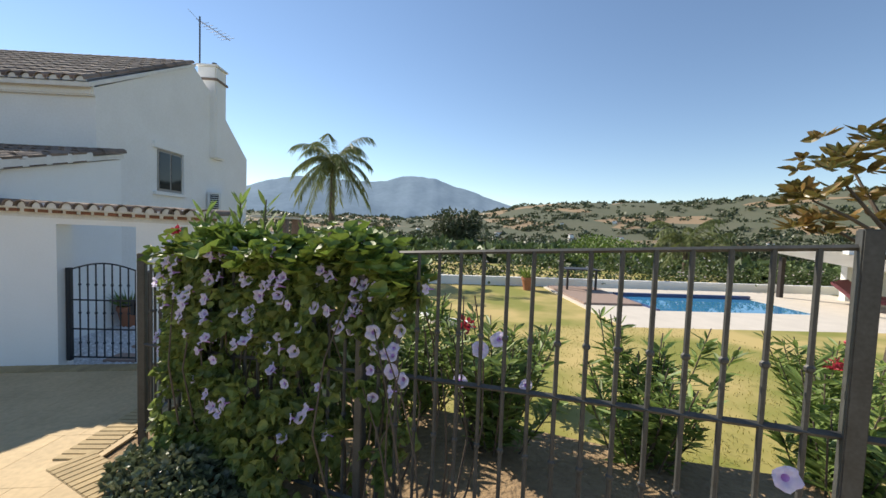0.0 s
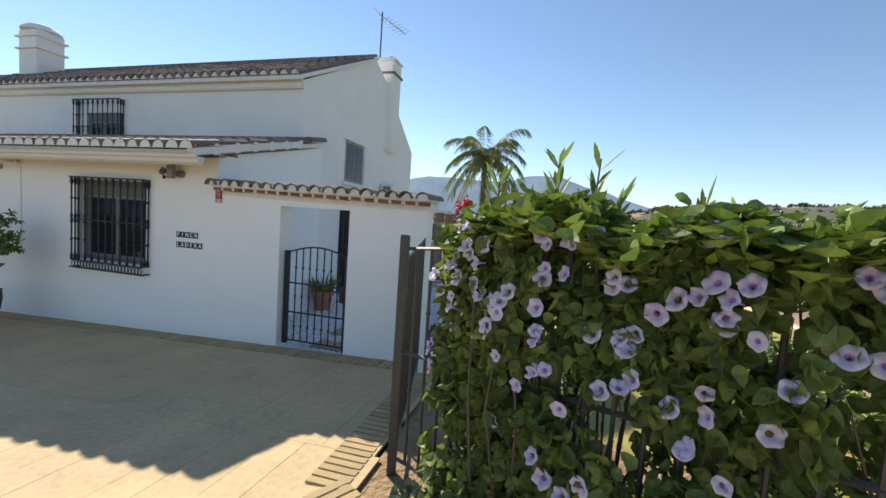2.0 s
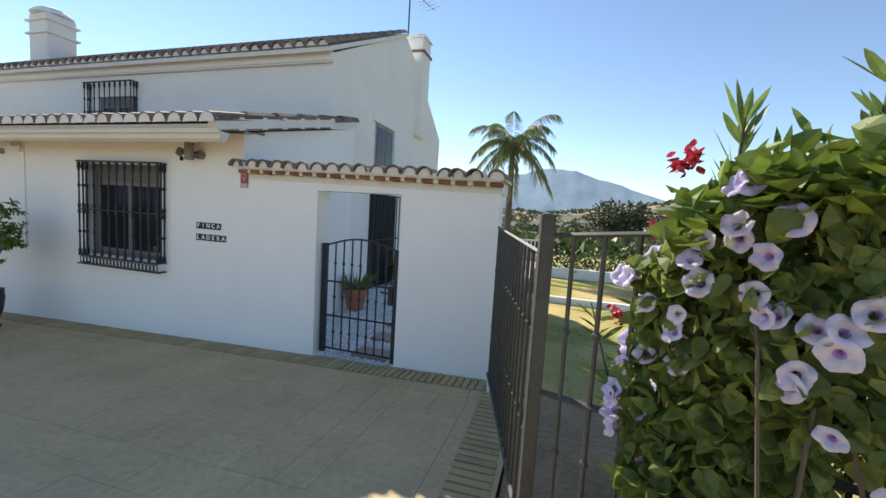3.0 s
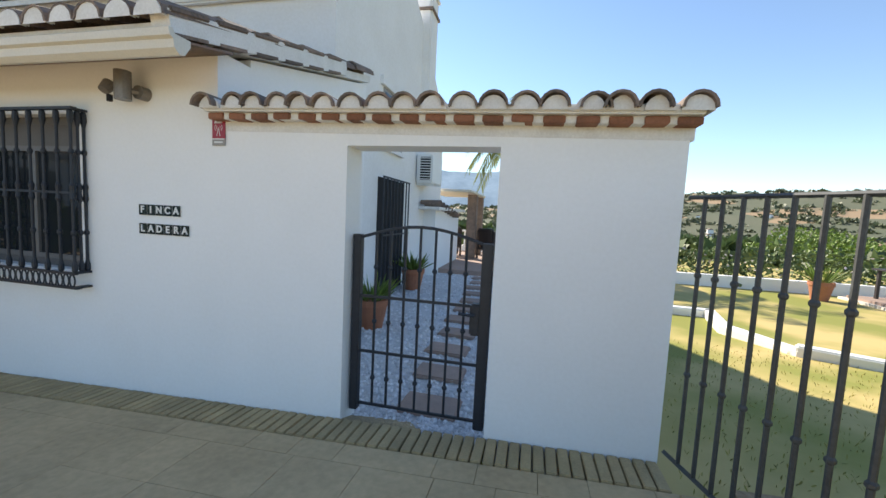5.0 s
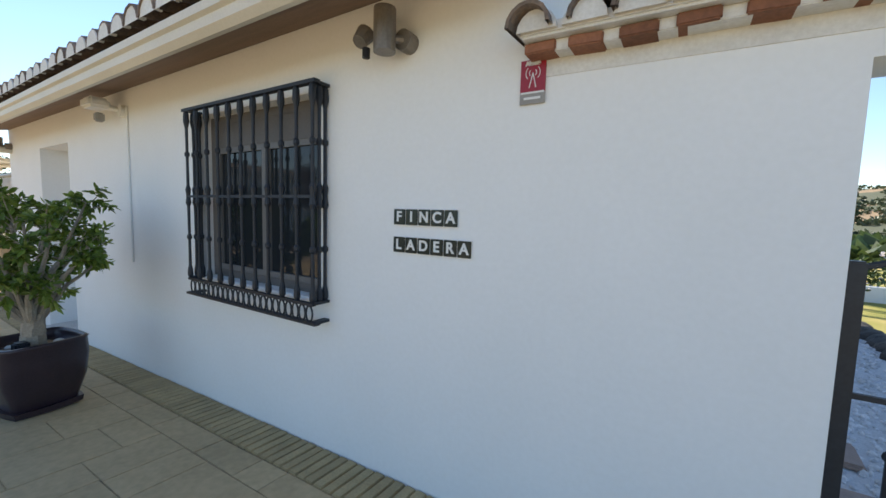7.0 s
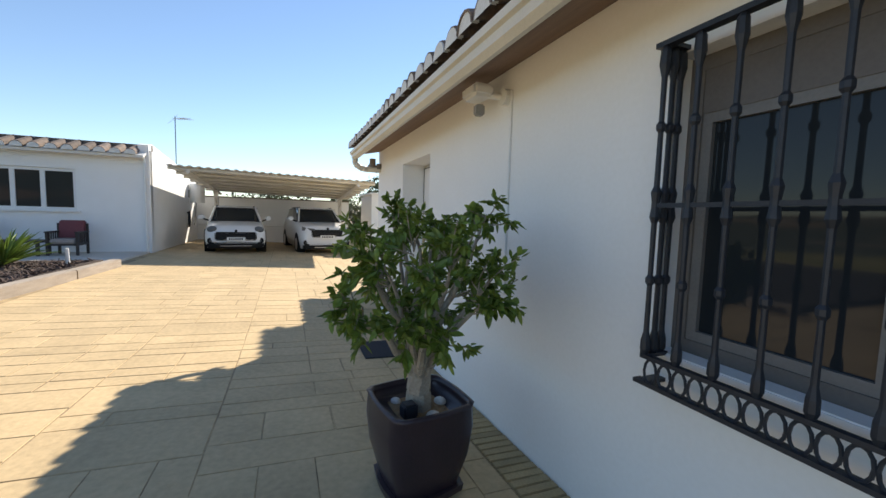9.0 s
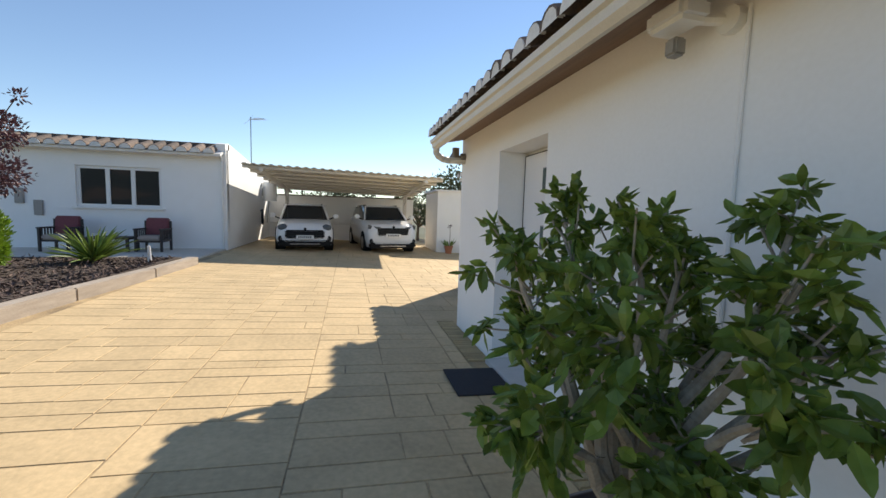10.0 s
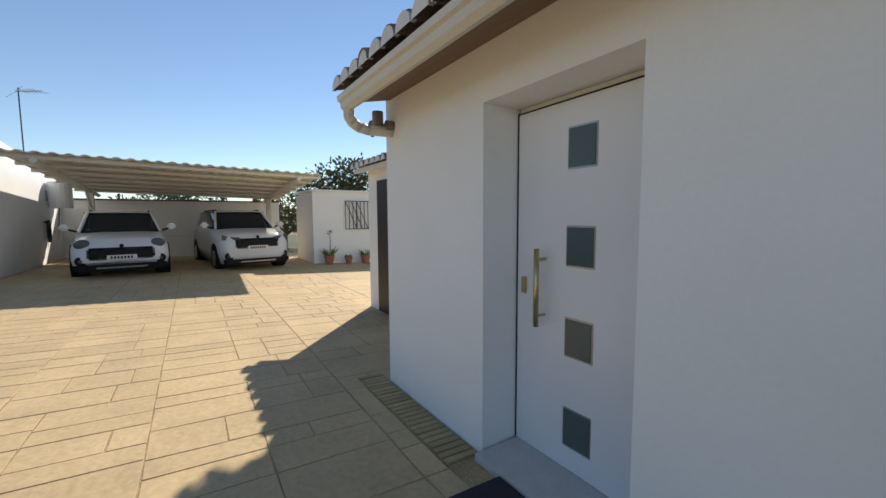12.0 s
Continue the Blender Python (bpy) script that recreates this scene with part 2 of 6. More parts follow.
def ground_material():
    m = material("ground_cover", (0.075, 0.09, 0.05), (0.11, 0.11, 0.065), 0.95, scale=0.012, fine=0.4)
    nt = m.node_tree
    link = nt.links.new
    b = nt.nodes["Principled BSDF"]
    src = b.inputs["Base Color"].links[0].from_socket
    geo = nt.nodes.new("ShaderNodeNewGeometry")
    fields = nt.nodes.new("ShaderNodeTexVoronoi")
    fields.inputs["Scale"].default_value = 0.011
    link(geo.outputs["Position"], fields.inputs["Vector"])
    pick = nt.nodes.new("ShaderNodeMapRange")
    pick.inputs["From Min"].default_value, pick.inputs["From Max"].default_value = 0.74, 0.77
    sep = nt.nodes.new("ShaderNodeSeparateColor")
    link(fields.outputs["Color"], sep.inputs[0])
    link(sep.outputs[0], pick.inputs["Value"])
    mx = nt.nodes.new("ShaderNodeMix")
    mx.data_type = "RGBA"
    mx.inputs[7].default_value = (0.27, 0.19, 0.11, 1)
    link(pick.outputs[0], mx.inputs[0])
    link(src, mx.inputs[6])
    # lawn and bare soil around the house
    lawn = nt.nodes.new("ShaderNodeMix")
    lawn.data_type = "RGBA"
    n = nt.nodes.new("ShaderNodeTexNoise")
    n.inputs["Scale"].default_value, n.inputs["Detail"].default_value = 0.55, 6
    link(geo.outputs["Position"], n.inputs["Vector"])
    rg = nt.nodes.new("ShaderNodeMapRange")
    rg.inputs["From Min"].default_value, rg.inputs["From Max"].default_value = 0.4, 0.6
    link(n.outputs["Fac"], rg.inputs["Value"])
    lawn.inputs[6].default_value, lawn.inputs[7].default_value = (0.21, 0.215, 0.04, 1), (0.47, 0.36, 0.14, 1)
    link(rg.outputs[0], lawn.inputs[0])
    ln = nt.nodes.new("ShaderNodeVectorMath")
    ln.operation = "LENGTH"
    link(geo.outputs["Position"], ln.inputs[0])
    near = nt.nodes.new("ShaderNodeMapRange")
    near.inputs["From Min"].default_value, near.inputs["From Max"].default_value = 26, 34
    link(ln.outputs["Value"], near.inputs["Value"])
    fin = nt.nodes.new("ShaderNodeMix")
    fin.data_type = "RGBA"
    link(near.outputs[0], fin.inputs[0])
    link(lawn.outputs[2], fin.inputs[6])
    link(mx.outputs[2], fin.inputs[7])
    link(fin.outputs[2], b.inputs["Base Color"])
    return m


tagged(raw("ground", verts, faces, ground_material(), smooth=True), "dry lawn and valley with fields and hills", "ground", kind="structure")

# mountain range far behind the valley, blue haze put into its colour and glow
verts, faces = [], []
for j in range(181):
    az = -46 + j * 0.5
    e = 2.2 + 4.4 * math.exp(-((az + 16) / 11) ** 2) + 4.5 * math.exp(-((az + 0.5) / 7.5) ** 2) + 1.8 * math.exp(-((az - 9) / 6) ** 2)
    e += 0.25 * noise.noise(Vector((az * 0.25, 0, 5))) + 0.1 * noise.noise(Vector((az, 0, 9)))
    for k in range(9):
        f = k / 8
        r = 3300 + 900 * f + 60 * noise.noise(Vector((az * 0.4, f * 4, 1)))
        h = (f ** 0.8) * 4200 * math.tan(radians(e))
        verts.append((r * math.sin(radians(az)), r * math.cos(radians(az)), -12 + h * (1 + 0.05 * noise.noise(Vector((az * 0.5, f * 5, 3))) * (1 - f))))
for j in range(180):
    for k in range(8):
        faces.append((j * 9 + k, (j + 1) * 9 + k, (j + 1) * 9 + k + 1, j * 9 + k + 1))
# bluish base and faint emission paint the haze of distance
M_MOUNT = material("mountain_painted_haze", (0.16, 0.21, 0.27), (0.11, 0.155, 0.20), 1.0, scale=0.004, fine=0.02, spec=0.0)
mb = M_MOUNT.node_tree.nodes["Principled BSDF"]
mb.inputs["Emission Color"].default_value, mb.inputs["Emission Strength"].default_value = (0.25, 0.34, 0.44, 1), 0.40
tagged(raw("backdrop_mountain", verts, faces, M_MOUNT, smooth=True), "distant mountain ridge with blue haze put into its colour", "mountain", kind="structure")

# ---- leaves ----
M_VINE = leafy("vine_leaf", (0.135, 0.20, 0.045), (0.25, 0.30, 0.09), 0.5)
M_OLEAN = leafy("oleander_leaf", (0.13, 0.20, 0.05), (0.22, 0.30, 0.08), 0.35)
M_FICUS = leafy("ficus_leaf", (0.12, 0.19, 0.03), (0.22, 0.30, 0.06), 0.35, 0.35)
M_PALM = leafy("palm_leaf", (0.13, 0.17, 0.05), (0.22, 0.24, 0.09), 0.3)
M_MAGN = leafy("magnolia_leaf", (0.10, 0.13, 0.035), (0.26, 0.14, 0.05), 0.2, 0.3)
M_PRUNUS = leafy("purple_leaf", (0.075, 0.03, 0.04), (0.12, 0.06, 0.065), 0.2)
M_BALL = leafy("bright_conifer", (0.16, 0.27, 0.02), (0.24, 0.36, 0.03), 0.3)
M_WOODS = leafy("woodland_leaf", (0.06, 0.08, 0.035), (0.105, 0.12, 0.06), 0.15)
M_BUSHG = leafy("shrub_leaf", (0.11, 0.18, 0.03), (0.19, 0.26, 0.05), 0.25)
M_IVY = leafy("ivy_leaf", (0.09, 0.12, 0.05), (0.20, 0.22, 0.14), 0.15, 0.3)
M_BARK = material("bark", (0.13, 0.10, 0.075), (0.075, 0.06, 0.045), 0.9, scale=12, bump=0.01, stretch=(1, 1, 0.3))
M_PALEBARK = material("pale_bark", (0.42, 0.37, 0.30), (0.28, 0.24, 0.19), 0.85, scale=14, bump=0.006)
RNG = np.random.default_rng(7)


def leaves(name, pts, dirs, length, width, mat, parent=None, fold=0.25, heart=False, droop=0.0, face=None):
    """Many small folded leaves: base points, directions, mean length and width."""
    pts, dirs = np.asarray(pts, float), np.asarray(dirs, float)
    n = len(pts)
    dirs /= np.linalg.norm(dirs, axis=1, keepdims=True) + 1e-9
    up = RNG.normal(0, 0.5, (n, 3)) + (np.array((0, 0, 1.0)) if face is None else np.asarray(face, float))
    side = np.cross(dirs, up)
    side /= np.linalg.norm(side, axis=1, keepdims=True) + 1e-9
    nor = np.cross(side, dirs)
    L = length * RNG.uniform(0.65, 1.3, (n, 1))
    W = width * RNG.uniform(0.7, 1.25, (n, 1))
    down = np.array((0, 0, 1.0)) * L * droop
    stations = ((0.12, 0.36), (0.32, 0.5), (0.72, 0.3)) if heart else ((0.22, 0.33), (0.5, 0.5), (0.8, 0.3))
    cols = [pts]
    for t, k in stations:
        cols.append(pts + dirs * L * t + side * W * k - down * t * t)
    cols.append(pts + dirs * L - down)
    for t, k in reversed(stations):
        cols.append(pts + dirs * L * t - side * W * k - down * t * t)
    cols.append(pts + dirs * L * 0.5 - nor * W * fold - down * 0.25)
    v = np.stack(cols, 1).reshape(-1, 3)
    tri = np.array([(k, (k + 1) % 8, 8) for k in range(8)])
    f = (np.arange(n)[:, None, None] * 9 + tri[None]).reshape(-1, 3)
    return raw(name, v.tolist(), f.tolist(), mat, parent)


def blob_points(n, centre, radii, shell=0.55):
    d = RNG.normal(0, 1, (n, 3))
    d /= np.linalg.norm(d, axis=1, keepdims=True)
    r = shell + (1 - shell) * RNG.uniform(0, 1, (n, 1)) ** 0.6
    lump = np.array([1 + 0.28 * noise.noise(Vector(q) * 2.3 + Vector(centre)) for q in d])[:, None]
    return np.asarray(centre) + d * r * lump * np.asarray(radii), d


def limb(bm, p, q, r0, r1, bend=0.1, n=4, seg=7):
    p, q = Vector(p), Vector(q)
    off = Vector((random.uniform(-1, 1), random.uniform(-1, 1), random.uniform(-0.3, 0.3))) * bend * (q - p).length
    last = p
    for i in range(1, n + 1):
        t = i / n
        c = p.lerp(q, t) + off * math.sin(math.pi * t)
        rod(bm, last, c, r0 + (r1 - r0) * (i - 1) / n, r0 + (r1 - r0) * t, seg)
        last = c
    return bm

# ---- roof tiles ----
def barrel(bm, x, y0, z0, y1, z1, r0, r1, up=True, seg=7, thick=0.012, arc=math.pi):
    """One clay barrel tile along y from (y0, z0) to (y1, z1)."""
    rings = []
    for y, z, r in ((y0, z0, r0), (y1, z1, r1)):
        for rr in (r, r - thick):
            row = []
            for i in range(seg + 1):
                a = (math.pi - arc) / 2 + arc * i / seg
                h = math.sin(a) * rr
                row.append(bm.verts.new((x - math.cos(a) * rr, y, z + (h if up else r0 - h))))
            rings.append(row)
    o0, i0, o1, i1 = rings
    for i in range(seg):
        bm.faces.new((o0[i], o0[i + 1], o1[i + 1], o1[i]))
        bm.faces.new((i0[i + 1], i0[i], i1[i], i1[i + 1]))
        bm.faces.new((o0[i + 1], o0[i], i0[i], i0[i + 1]))
        bm.faces.new((o1[i], o1[i + 1], i1[i + 1], i1[i]))
    return bm


def plug(bm, x, y, z, r, up=True, seg=8, depth=0.03):
    """Mortar that closes a tile's open end."""
    for yy in (y,):
        row = [bm.verts.new((x - math.cos(math.pi * i / seg) * r, yy, z + math.sin(math.pi * i / seg) * r)) for i in range(seg + 1)]
        back = [bm.verts.new((v.co.x, yy + depth, v.co.z)) for v in row]
        bm.faces.new(row[::-1])
        for i in range(seg):
            bm.faces.new((row[i], row[i + 1], back[i + 1], back[i]))
    return bm


def tile_roof(name, label, x0, x1, ya, za, yb, zb, pitch, r, rows, front_parts):
    """A pitched roof of barrel tiles that rises from (ya, za) to (yb, zb)."""
    roof = thing(name, label, "roof")
    n = int(round((x1 - x0) / pitch))
    bm = bmesh.new()
    s = (zb - za) / (yb - ya)
    vs = [bm.verts.new(v) for v in ((x0, ya + 0.06, za - 0.01), (x1, ya + 0.06, za - 0.01), (x1, yb, zb - 0.01), (x0, yb, zb - 0.01))]
    lo = [bm.verts.new(v.co - Vector((0, 0, 0.07))) for v in vs]
    bm.faces.new(vs)
    bm.faces.new(lo[::-1])
    for i in range(4):
        j = (i + 1) % 4
        bm.faces.new((vs[i], lo[i], lo[j], vs[j]))
    part("roof_deck", bm, M_MORTAR, roof)
    dy = (yb - ya) / rows
    one = barrel(bmesh.new(), 0, 0, 0, dy * 1.06, dy * 1.06 * s + 0.004, r, r * 0.82, seg=6)
    first = bpy.data.meshes.new("tile")
    one.to_mesh(first)
    one.free()
    first.materials.append(M_TILE)
    joined = bmesh.new()
    plugs = bmesh.new()
    for i in range(n):
        x = x0 + (i + 0.5) * pitch
        for k in range(rows):
            jit = random.uniform(-0.006, 0.006)
            if k == 0 and front_parts:
                ob = new("tile", first)
                ob.parent = roof
                ob.matrix_basis = pose(x + jit, ya + random.uniform(-0.012, 0.012), za, 0, 0, random.uniform(-1.5, 1.5))
                plug(plugs, x + jit, ya - 0.004, za - 0.004, r * 0.93)
            else:
                barrel(joined, x + jit, ya + k * dy, za + k * dy * s + 0.008, ya + (k + 1.06) * dy, za + (k + 1.06) * dy * s + 0.002, r, r * 0.82, seg=5)
        if not front_parts:
            plug(plugs, x, ya + 0.03, za, r * 0.85, seg=5)
    tagged(part("tile_rows", joined, M_TILES, roof, smooth=False), kind="stuff")
    tagged(part("mortar_plugs", plugs, M_MORTAR, roof), kind="stuff")
    return roof


tile_roof("wing_roof", "clay barrel-tile roof with white mortared tile ends", -12.1, -5.02, 4.555, 2.41, 7.1, 3.0, 0.183, 0.09, 6, True)
tile_roof("house_roof", "weathered clay barrel-tile roof of the house", HX0 - 0.1, HX1 + 0.05, 6.86, EZ - 0.02, RY, RZ, 0.2, 0.085, 9, False)
tagged(part("house_cornice", B(HX0, HX1 + 0.02, 7.02, 7.1, EZ - 0.2, EZ - 0.04, bevel=0.02), M_PLASTER_OLD), "plaster cornice below the roof tiles", "trim", kind="structure")
# verge along the wing's gable: mortared tiles lying along the slope
verge = thing("verge", "mortared white verge with thin clay tiles", "roof edge")
sl = (3.0 - 2.40) / 2.5
for i in range(6):
    y = 4.60 + i * 0.30
    z = 2.39 + (y - 4.60) * sl
    bm = box(bmesh.new(), -5.04, -4.955, 0, 0.25, 0.0, 0.032, bevel=0.008)
    ob = part("verge_tile", bm, M_TILE, verge)
    ob.matrix_basis = pose(0, y, z + 0.045, math.degrees(math.atan(sl)))
    bm = box(bmesh.new(), -5.03, -4.962, 0, 0.22, -0.006, 0.012)
    ob = part("verge_under_tile", bm, M_TILE, verge)
    ob.matrix_basis = pose(0, y + 0.02, z - 0.055, math.degrees(math.atan(sl)))
bm = box(bmesh.new(), -5.08, -4.965, 0, 1.9, -0.06, 0.06)
part("verge_mortar", bm, M_MORTAR, verge).matrix_basis = pose(0, 4.60, 2.39, math.degrees(math.atan(sl)))
# gutter
gut = thing("gutter", "cream roof gutter with a curved outlet pipe", "gutter")
bm = bmesh.new()
prof = [(4.625, 2.24), (4.59, 2.185), (4.56, 2.18), (4.53, 2.205), (4.525, 2.245), (4.505, 2.255), (4.50, 2.29), (4.52, 2.295), (4.535, 2.27), (4.625, 2.27), (4.625, 2.255)]
rows_ = []
for xx in (-12.02, -4.93):
    rows_.append([bm.verts.new((xx, p[0] + 0.06, p[1] + 0.058)) for p in prof])
for i in range(len(prof)):
    j = (i + 1) % len(prof)
    bm.faces.new((rows_[0][i], rows_[1][i], rows_[1][j], rows_[0][j]))
bm.faces.new(rows_[0])
bm.faces.new(rows_[1][::-1])
bmesh.ops.recalc_face_normals(bm, faces=bm.faces)
part("trough", bm, M_GUTTER, gut)
part("outlet_pipe", path_tube(bmesh.new(), [Vector(p) for p in ((-11.96, 4.63, 2.27), (-11.96, 4.63, 2.2), (-11.97, 4.66, 2.16), (-11.98, 4.72, 2.13), (-11.99, 4.80, 2.12), (-11.99, 5.03, 2.125))], 0.04, 12), M_GUTTER, gut, smooth=True)
tagged(part("fascia", B(-12.02, -4.95, 4.688, 4.706, 2.29, 2.332), M_WOODBR), "brown fascia board behind the gutter", "trim", kind="structure")
tagged(part("soffit", B(-12.02, -4.95, 0, 0.31, -0.012, 0), M_WOODBR), "brown soffit board under the eaves", "trim", kind="structure").matrix_basis = pose(0, 4.69, 2.333, 12)

# ---- gate wall coping ----
cop = thing("wall_coping", "clay tile coping on white mortar and bricks", "coping")
cop.matrix_basis = Matrix.Translation((-2.5, 0, 1.955)) @ Matrix.Rotation(radians(0.95), 4, "Y") @ Matrix.Translation((2.5, 0, -1.95))
part("mortar_bed", B(-5.05, -2.46, 4.996, 5.30, 1.90, 1.99), M_MORTAR, cop)
pitch = 0.147
ntile = 18
bt = bpy.data.meshes.new("coping_tile")
b0 = barrel(bmesh.new(), 0, 4.84, 0.0, 5.42, 0.02, 0.072, 0.062, seg=8)
b0.to_mesh(bt)
b0.free()
bt.materials.append(M_TILE)
bk = bpy.data.meshes.new("brick")
b0 = box(bmesh.new(), -0.052, 0.052, 4.915, 5.0, 0, 0.034, bevel=0.004)
b0.to_mesh(bk)
b0.free()
bk.materials.append(M_BRICK)
bm = bmesh.new()
for i in range(ntile):
    x = -5.0 + i * pitch
    ob = new("coping_tile", bt)
    ob.parent = cop
    ob.matrix_basis = pose(x + random.uniform(-0.006, 0.006), random.uniform(-0.015, 0.015), 2.012 + random.uniform(-0.004, 0.004), 0, 0, random.uniform(-0.3, 0.3))
    ob = new("brick", bk)
    ob.parent = cop
    ob.matrix_basis = pose(x + random.uniform(-0.008, 0.008), random.uniform(-0.004, 0.004), 1.955 + random.uniform(-0.003, 0.003), 0, random.uniform(-2, 2), 0)
    plug(bm, x, 4.868, 2.003, 0.066, depth=0.45)
tagged(part("tile_mortar", bm, M_MORTAR, cop), kind="stuff")
part("brick_mortar", B(-5.055, -2.465, 4.928, 5.3, 1.956, 1.991, bevel=0.003), M_MORTAR, cop)
part("mortar_course", B(-5.06, -2.46, 4.882, 5.3, 1.991, 2.033, bevel=0.008), M_MORTAR, cop)

# ---- window grilles ----
def baluster(h, r):
    """A forged bar with collars."""
    bm = bmesh.new()
    pr = []
    for t, k in ((0, 1), (0.02, 2.0), (0.05, 1.9), (0.08, 1.1), (0.235, 1), (0.245, 1.8), (0.26, 1.8), (0.27, 1), (0.44, 1.1), (0.46, 2.0), (0.49, 1.5), (0.51, 1.5), (0.54, 2.0), (0.56, 1.1), (0.73, 1), (0.74, 1.8), (0.755, 1.8), (0.765, 1), (0.9, 1.1), (0.94, 2.2), (0.985, 1.9), (1, 1)):
        pr.append((r * k, h * t))
    return lathe(bm, pr, 8)


def window_grille(name, label, x0, x1, y, z0, z1, bars, wall_y, scrolls=True):
    g = thing(name, label, "window grille")
    zb = z0 + 0.1 if scrolls else z0
    me = None
    for i in range(bars):
        x = x0 + (x1 - x0) * i / (bars - 1)
        if me is None:
            me = part("bar", baluster(z1 - zb, 0.0085), M_IRON, g, smooth=False)
            me.matrix_basis = pose(x, y, zb)
        else:
            ob = new("bar", me.data)
            ob.parent = g
            ob.matrix_basis = pose(x, y, zb)
    for sx in (x0, x1):
        for k in range(2):
            ob = new("side_bar", me.data)
            ob.parent = g
            ob.matrix_basis = pose(sx, y + (wall_y - y) * (0.45 + 0.4 * k), zb)
    part("top_rail", B(x0 - 0.03, x1 + 0.03, y - 0.015, y + 0.02, z1 - 0.005, z1 + 0.012), M_IRON, g)
    part("middle_rail", B(x0 - 0.01, x1 + 0.01, y - 0.006, y + 0.006, (z0 + z1) / 2 + 0.04, (z0 + z1) / 2 + 0.055), M_IRON, g)
    for z in ((z0, z0 + 0.1, z1) if scrolls else (z0, z1)):
        for sx in (x0, x1):
            part("stay", B(sx - 0.02, sx + 0.02, y, wall_y, z - 0.004, z + 0.01), M_IRON, g)
    part("bottom_rail", B(x0 - 0.03, x1 + 0.03, y - 0.015, y + 0.02, z0 - 0.006, z0 + 0.008), M_IRON, g)
    if scrolls:
        part("lower_rail", B(x0 - 0.01, x1 + 0.01, y - 0.012, y + 0.012, z0 + 0.09, z0 + 0.104), M_IRON, g)
        ring = bmesh.new()
        mesh_ring = None
        cnt = 22
        for i in range(cnt):
            x = x0 + (x1 - x0) * (i + 0.5) / cnt
            if mesh_ring is None:
                pts = [Vector((0.024 * math.cos(a), 0, 0.047 + 0.042 * math.sin(a))) for a in [k * math.pi / 6 for k in range(13)]]
                ob = part("scroll", path_tube(ring, pts, 0.005, 5), M_IRON, g)
                mesh_ring = ob.data
            else:
                ob = new("scroll", mesh_ring)
                ob.parent = g
            ob.matrix_basis = pose(x, y, z0)
    return g


window_grille("window_grille", "black forged window grille with scrolled base band", -7.30, -6.10, 4.91, 0.9, 2.07, 11, 5.0)
window_grille("window_grille", "black forged grille on the upper window", -10.64, -9.46, 6.98, 2.6, 3.74, 10, 7.1, False)


def window(name, label, x0, x1, y, z0, z1, blind=0.0, sashes=2):
    w = tagged(thing(name, label, "window"), kind="structure")
    part("window_frame", wall_with_holes(bmesh.new(), x0, x1, y, y + 0.05, z0, z1, [(x0 + 0.05, x1 - 0.05, z0 + 0.05, z1 - 0.05)]), M_BLIND, w)
    xs = [x0 + 0.05 + (x1 - x0 - 0.1) * i / sashes for i in range(sashes + 1)]
    for a, b in zip(xs, xs[1:]):
        part("pane", B(a + 0.03, b - 0.03, y + 0.025, y + 0.035, z0 + 0.05, z1 - 0.05 - blind), M_GLASS, w)
        part("sash", wall_with_holes(bmesh.new(), a, b, y + 0.008, y + 0.042, z0 + 0.05, z1 - 0.05 - blind, [(a + 0.035, b - 0.035, z0 + 0.085, z1 - 0.085 - blind)]), M_SASH, w)
    if blind:
        part("roller_blind", B(x0 + 0.05, x1 - 0.05, y + 0.004, y + 0.03, z1 - 0.05 - blind, z1 - 0.05), M_BLIND, w, "half-lowered grey roller blind")
    # near-black sheet in place of the shade inside the room
    part("back", B(x0, x1, y + 0.2, y + 0.22, z0, z1), M_DARK, w, "dark sheet standing in for the unlit room behind the glass")
    return w


window("window_1", "aluminium window with a partly lowered roller blind", -7.33, -6.16, 5.08, 1.0, 2.06, 0.15)
tagged(part("window_sill", B(-7.33, -6.16, 4.99, 5.08, 0.98, 1.004, bevel=0.005), M_PLASTER), "white window sill", "sill", kind="structure")
w2 = window("window_2", "dark upper window", -10.35, -9.5, 7.06, 2.6, 3.5, 0.12)

# gable window, on the wall that faces the garden
gw = tagged(thing("window_3", "dark upper window in a raised plaster surround", "window"), kind="structure")
for n_, a in (("surround", (HX1, HX1 + 0.05, 8.42, 9.42, 3.36, 3.48)), ("surround", (HX1, HX1 + 0.05, 9.34, 9.42, 2.5, 3.36)), ("sill", (HX1, HX1 + 0.07, 8.42, 9.42, 2.44, 2.5))):
    part(n_, B(*a), M_PLASTER_OLD, gw)
part("window_frame", B(HX1, HX1 + 0.012, 8.55, 9.32, 2.52, 3.35), M_SHUTTER, gw)
for k in range(2):
    part("pane", B(HX1 + 0.012, HX1 + 0.02, 8.60 + k * 0.37, 8.92 + k * 0.37, 2.57, 3.30), M_GLASS, gw)

# ---- chimneys and aerials ----
ch = thing("chimney", "slim white plastered chimney with brick band", "chimney")
part("stack", B(-5.75, -5.3, 10.45, 10.95, 3.5, 5.72, bevel=0.03), M_PLASTER_OLD, ch)
part("band", B(-5.78, -5.27, 10.42, 10.98, 5.38, 5.43), M_TILE, ch)
part("cap", B(-5.78, -5.27, 10.42, 10.98, 5.72, 5.76), M_PLASTER_OLD, ch)
part("flue", rod(bmesh.new(), (-5.5, 10.75, 5.76), (-5.5, 10.75, 5.9), 0.06), M_FENCE, ch)
ch = thing("chimney", "broad white chimney with tile bands and arched cap", "chimney")
part("stack", B(-14.85, -14.15, 8.35, 8.95, 4.5, 6.0, bevel=0.03), M_PLASTER_OLD, ch)
